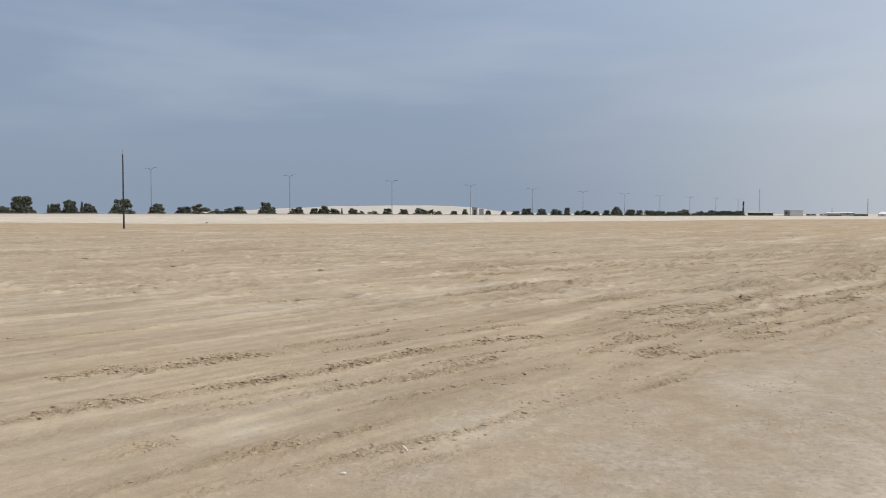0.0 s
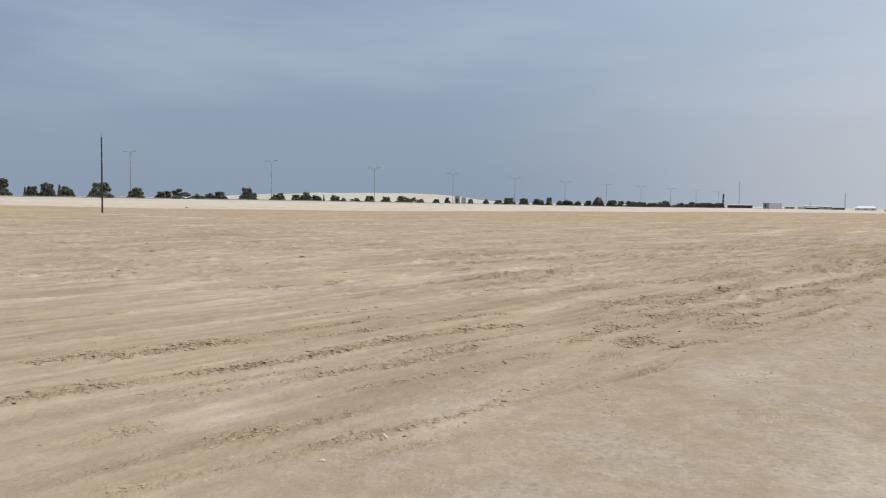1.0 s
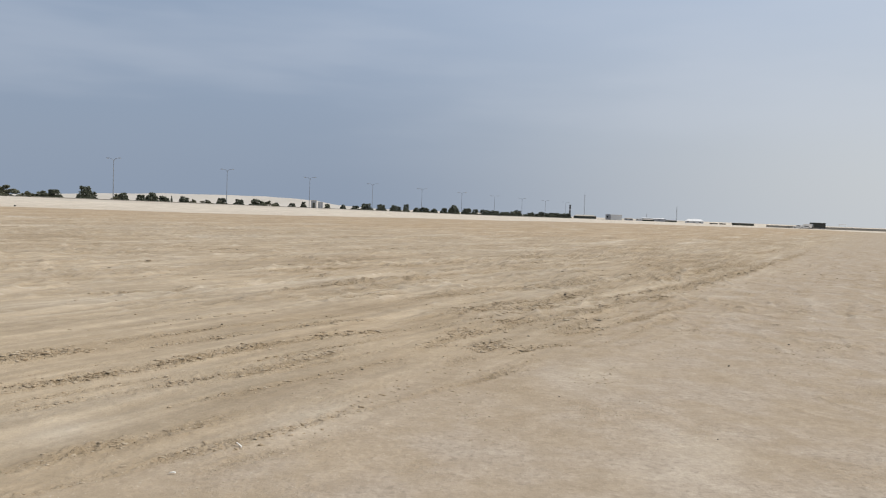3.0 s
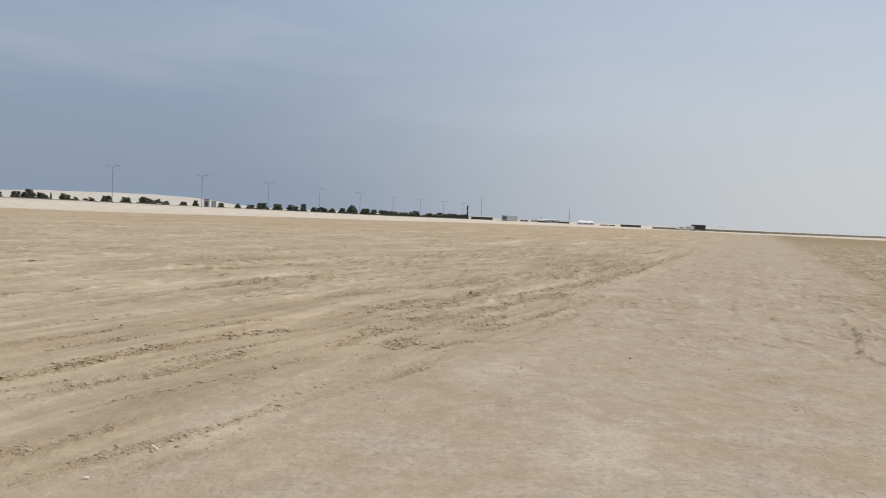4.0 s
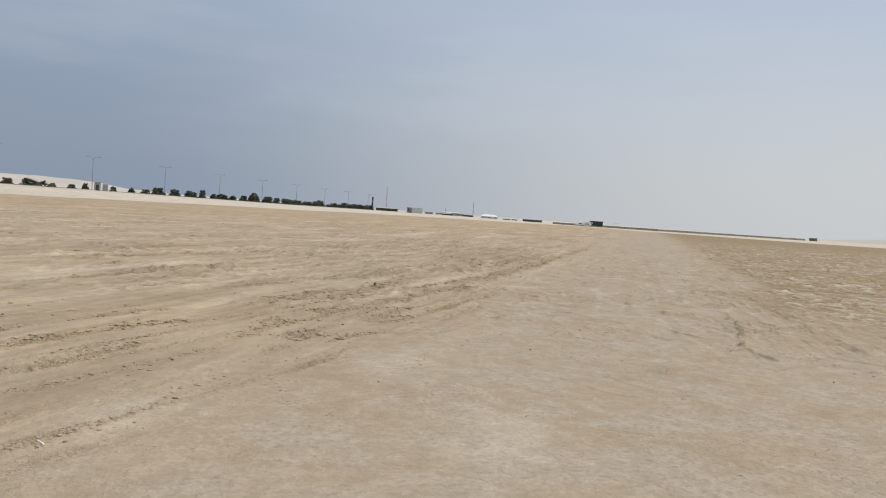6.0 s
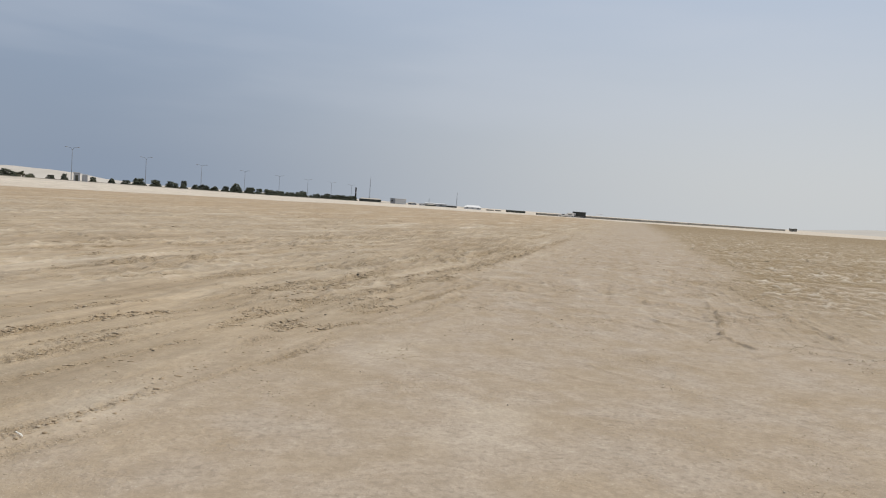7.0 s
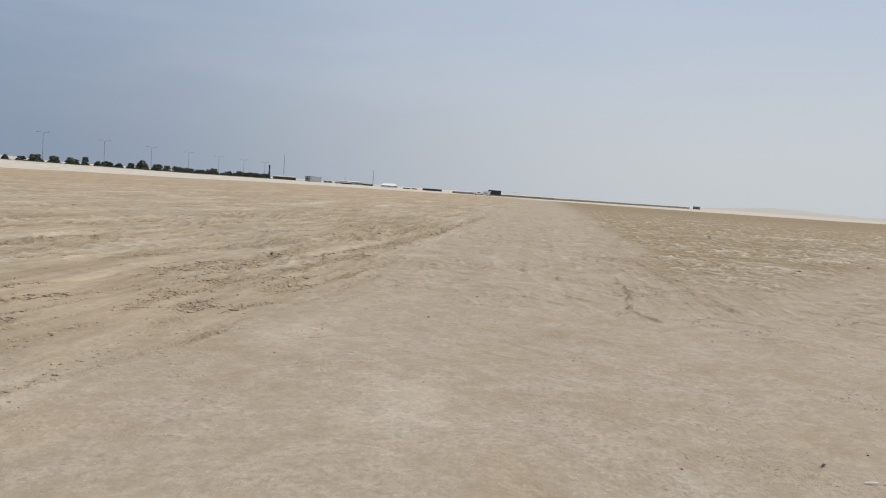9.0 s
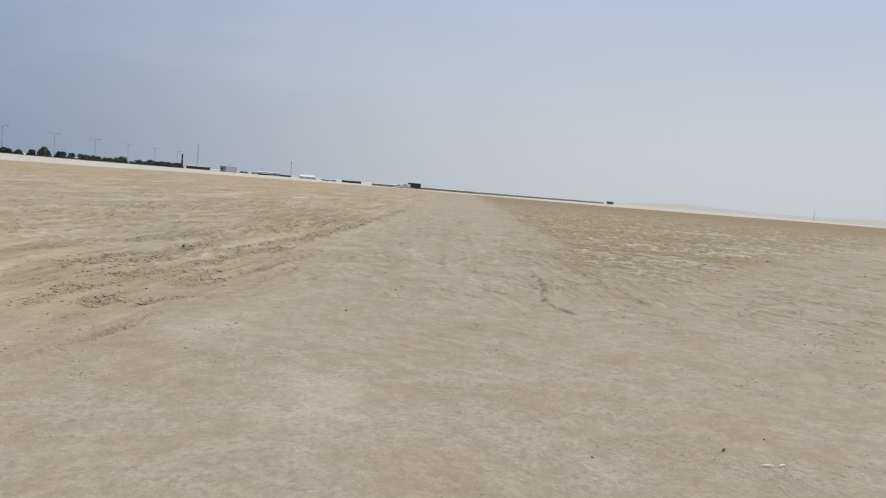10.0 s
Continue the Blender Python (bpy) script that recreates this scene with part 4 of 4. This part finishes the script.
long_wall()
house("guard_hut", 46.8, 690, 6.0, 4, 2.2, M_WALL, M_DARKWALL, "small dark hut at the end of the wall", 0, 1, "hut")
for az, d, w in ((46.0, 690, 2.2), (45.4, 690, 1.6)):
    house("crate", az, d, w, 2, 1.1, M_WALL, M_DARKWALL, "dark box beside the end of the wall", 0, 0, "box")
for az, d, w in ((25.3, 520, 5.0), (25.9, 525, 4.0), (29.2, 430, 4.5)):
    house("stack_of_blocks", az, d, w, 1.5, 0.5, M_WALL, M_WALL, "low dark stack of blocks on the sand", 0, 0, "stack")


# ---------------------------------------------------------------- small things on the ground
def lump(bm, c, r, rnd, squash=0.6, sub=1):
    k = bmesh.ops.create_icosphere(bm, subdivisions=sub, radius=1.0)
    off = Vector((rnd.random() * 50, rnd.random() * 50, rnd.random() * 50))
    sx, sy = rnd.uniform(0.8, 1.4), rnd.uniform(0.7, 1.1)
    a = rnd.random() * 6.3
    for v in k["verts"]:
        q = v.co * (1 + 0.5 * noise.noise(v.co * 1.7 + off))
        x, y = q.x * sx, q.y * sy
        v.co = Vector(c) + Vector((x * math.cos(a) - y * math.sin(a), x * math.sin(a) + y * math.cos(a), q.z * squash)) * r


def stone(x, y, r, material, label, seed):
    bm = bmesh.new()
    lump(bm, (0, 0, r * 0.35), r, random.Random(seed), 0.65, 2)
    me = bpy.data.meshes.new("stone")
    bm.to_mesh(me)
    bm.free()
    me.materials.append(material)
    me.polygons.foreach_set("use_smooth", [True] * len(me.polygons))
    ob = new("stone", me)
    ob.matrix_basis = pose(x, y, height(x, y))
    tagged(ob, label, "stone", "stones on the sand")


STONES = [(-0.06, 7.37, 0.012), (3.86, 14.44, 0.030), (-3.77, 5.31, 0.014), (4.03, 7.92, 0.013), (4.73, 2.81, 0.007), (3.25, 3.03, 0.006),
          (2.10, 9.6, 0.012), (5.6, 9.4, 0.012), (1.7, 6.4, 0.008), (2.6, 5.2, 0.007), (6.9, 6.1, 0.009), (-1.9, 9.8, 0.012)]
for i, (x, y, r) in enumerate(STONES):
    stone(x, y, r, M_STONE, "small dark stone lying on the sand", 100 + i)


stone(-46.2, 102.4, 0.17, M_TYRE, "dark lump of rubble on the pale sand", 140)


def bent_strip(name, x, y, length, width, thick, turn, lift, material, label, category):
    """A thin bent piece lying on the ground."""
    v, f = [], []
    n = 8
    for i in range(n + 1):
        t = i / n - 0.5
        z = lift * (1 - 4 * t * t) + 0.004
        yy = width * 0.35 * math.sin(t * 4)
        for s, dz in ((-1, 0), (1, 0), (1, thick), (-1, thick)):
            v.append((t * length, yy + s * width / 2 * (1 - 0.5 * abs(t)), z + dz))
    for i in range(n):
        for k in range(4):
            f.append((i * 4 + k, i * 4 + (k + 1) % 4, i * 4 + 4 + (k + 1) % 4, i * 4 + 4 + k))
    f += [(3, 2, 1, 0), (n * 4, n * 4 + 1, n * 4 + 2, n * 4 + 3)]
    ob = link_mesh(name, v, f, material)
    ob.matrix_basis = pose(x, y, height(x, y) + 0.004, 0, 0, turn)
    tagged(ob, label, category)


bent_strip("stick", -0.84, 4.92, 0.105, 0.009, 0.006, -66, 0.002, M_PAPER, "short bleached white stick on the sand", "stick")
bent_strip("scrap", -1.137, 4.407, 0.035, 0.014, 0.005, 160, 0.004, M_PAPER, "small white scrap on the sand", "litter")
bent_strip("scrap", 4.23, 2.47, 0.085, 0.014, 0.004, -35, 0.005, M_PAPER, "crumpled white paper scrap on packed sand", "litter")
bent_strip("scrap", 4.33, 2.43, 0.055, 0.014, 0.004, -20, 0.005, M_PAPER, "crumpled white paper scrap on packed sand", "litter")
bent_strip("bark_chip", 4.21, 2.77, 0.050, 0.016, 0.006, 5, 0.006, M_STONE, "dark chip lying on packed sand", "chip")


def clod_mat():
    m, t, b = base_mat("dry_clod", 0.95, 0.0, 0.15)
    geo = t.nodes.new("ShaderNodeNewGeometry")
    n = noise_tex(t, obj_co(t), 30, 3)
    f = math_node(t, "ADD", math_node(t, "MULTIPLY", geo.outputs["Random Per Island"], 0.6), math_node(t, "MULTIPLY", n, 0.4))
    pale = t.nodes.new("ShaderNodeAttribute")
    pale.attribute_name = "pale"
    c = ramp(t, f, [(0.15, (0.315, 0.246, 0.165)), (0.5, (0.390, 0.318, 0.232)), (0.9, (0.455, 0.392, 0.312))])
    t.links.new(mixc(t, pale.outputs["Fac"], c, (0.50, 0.435, 0.345)), b.inputs["Base Color"])
    bump(t, b, n, 0.5, 0.01)
    return m


def clods():
    """Loose crumbs and torn flakes of dry crust, along the wheel tracks and over the untouched ground."""
    rs = np.random.RandomState(5)
    rnd = random.Random(3)
    n = 420000
    r = 2.9 * np.exp(rs.rand(n) ** 0.9 * math.log(60 / 2.9))
    a = np.radians(rs.uniform(-39, 66, n))
    x, y = r * np.sin(a), r * np.cos(a)
    h, packed, crust, pale, crumb_shade, warm, brown, tilled, tread = land(x, y)
    u, w = x * SU + y * CU, -x * CU + y * SU
    field = (1 - packed) * (1 - crust)
    clump = step(0.40, 0.60, fbm(x * 2.2, y * 2.2, 70, 2))
    p = 0.95 * np.clip(tread - 0.30, 0, 1.0) ** 1.3 * (0.2 + 0.8 * clump) * (1 - 0.93 * step(10, 20, r))
    p += field * 0.004 * tilled * step(9, 18, r) * clump + 0.0015 * (field + packed)
    p += crust * 0.006 * (0.3 + 0.7 * clump) * (1 - 0.5 * step(35, 60, r))
    p += packed * 0.16 * step(0.54, 0.66, fbm(x * 1.1, y * 1.1, 71, 2)) * clump
    k = np.nonzero(rs.rand(n) < p)[0][:28000]
    m = len(k)
    rk, ck, pk = r[k], crust[k] > 0.5, packed[k] > 0.5
    grow = np.clip(rk / 7, 0.55, 3.0)
    size = (0.006 + 0.013 * rs.rand(m) ** 2) * grow
    size = np.where(ck, (0.016 + 0.024 * rs.rand(m) ** 2) * np.clip(rk / 12, 0.6, 3.5), size) * np.where(pk, 0.6, 1)
    stretch = np.where(ck, rs.uniform(1.6, 3.4, m), rs.uniform(1.0, 2.1, m))
    tall = size * np.where(ck, rs.uniform(0.15, 0.32, m), rs.uniform(0.40, 0.70, m)) * np.where(rk > 12, 0.6, 1)
    turn = np.where(ck | pk, rs.normal(0.5, 0.7, m), math.pi / 2 - TH - 0.75 + rs.normal(0, 0.45, m))
    base = []
    for _ in range(12):
        bm = bmesh.new()
        lump(bm, (0, 0, 0), 1.0, rnd, 1.0, 1)
        base.append((np.array([v.co[:] for v in bm.verts]), np.array([[v.index for v in f.verts] for f in bm.faces])))
        bm.free()
    co = np.zeros((m, 12, 3))
    pick = rs.randint(0, 12, m)
    faces = np.stack([base[q][1] for q in pick]) + 12 * np.arange(m)[:, None, None]
    unit = np.stack([base[q][0] for q in pick])
    lx, ly = unit[:, :, 0] * (size * stretch)[:, None], unit[:, :, 1] * size[:, None]
    bend = 0.25 * lx * lx / (size * stretch)[:, None] * rs.normal(0, 1, m)[:, None]
    ct, st = np.cos(turn)[:, None], np.sin(turn)[:, None]
    co[:, :, 0] = x[k][:, None] + lx * ct - (ly + bend) * st
    co[:, :, 1] = y[k][:, None] + lx * st + (ly + bend) * ct
    co[:, :, 2] = h[k][:, None] + (unit[:, :, 2] * 0.9 + 0.15) * tall[:, None]
    me = bpy.data.meshes.new("clods")
    me.vertices.add(m * 12)
    me.vertices.foreach_set("co", co.ravel())
    me.loops.add(faces.size)
    me.loops.foreach_set("vertex_index", faces.ravel().astype(np.int32))
    me.polygons.add(m * 20)
    me.polygons.foreach_set("loop_start", (np.arange(m * 20) * 3).astype(np.int32))
    me.update(calc_edges=True)
    me.validate()
    # flakes on the crust coloured much paler, standing in for light on their faces
    at = me.attributes.new("pale", "FLOAT", "POINT")
    at.data.foreach_set("value", np.repeat(np.clip(0.8 * ck + 0.35 * pk, 0, 1), 12).astype(np.float32))
    me.materials.append(clod_mat())
    tagged(new("clods", me), "loose dry crumbs and torn crust along the wheel tracks", "clods", kind="stuff")


clods()
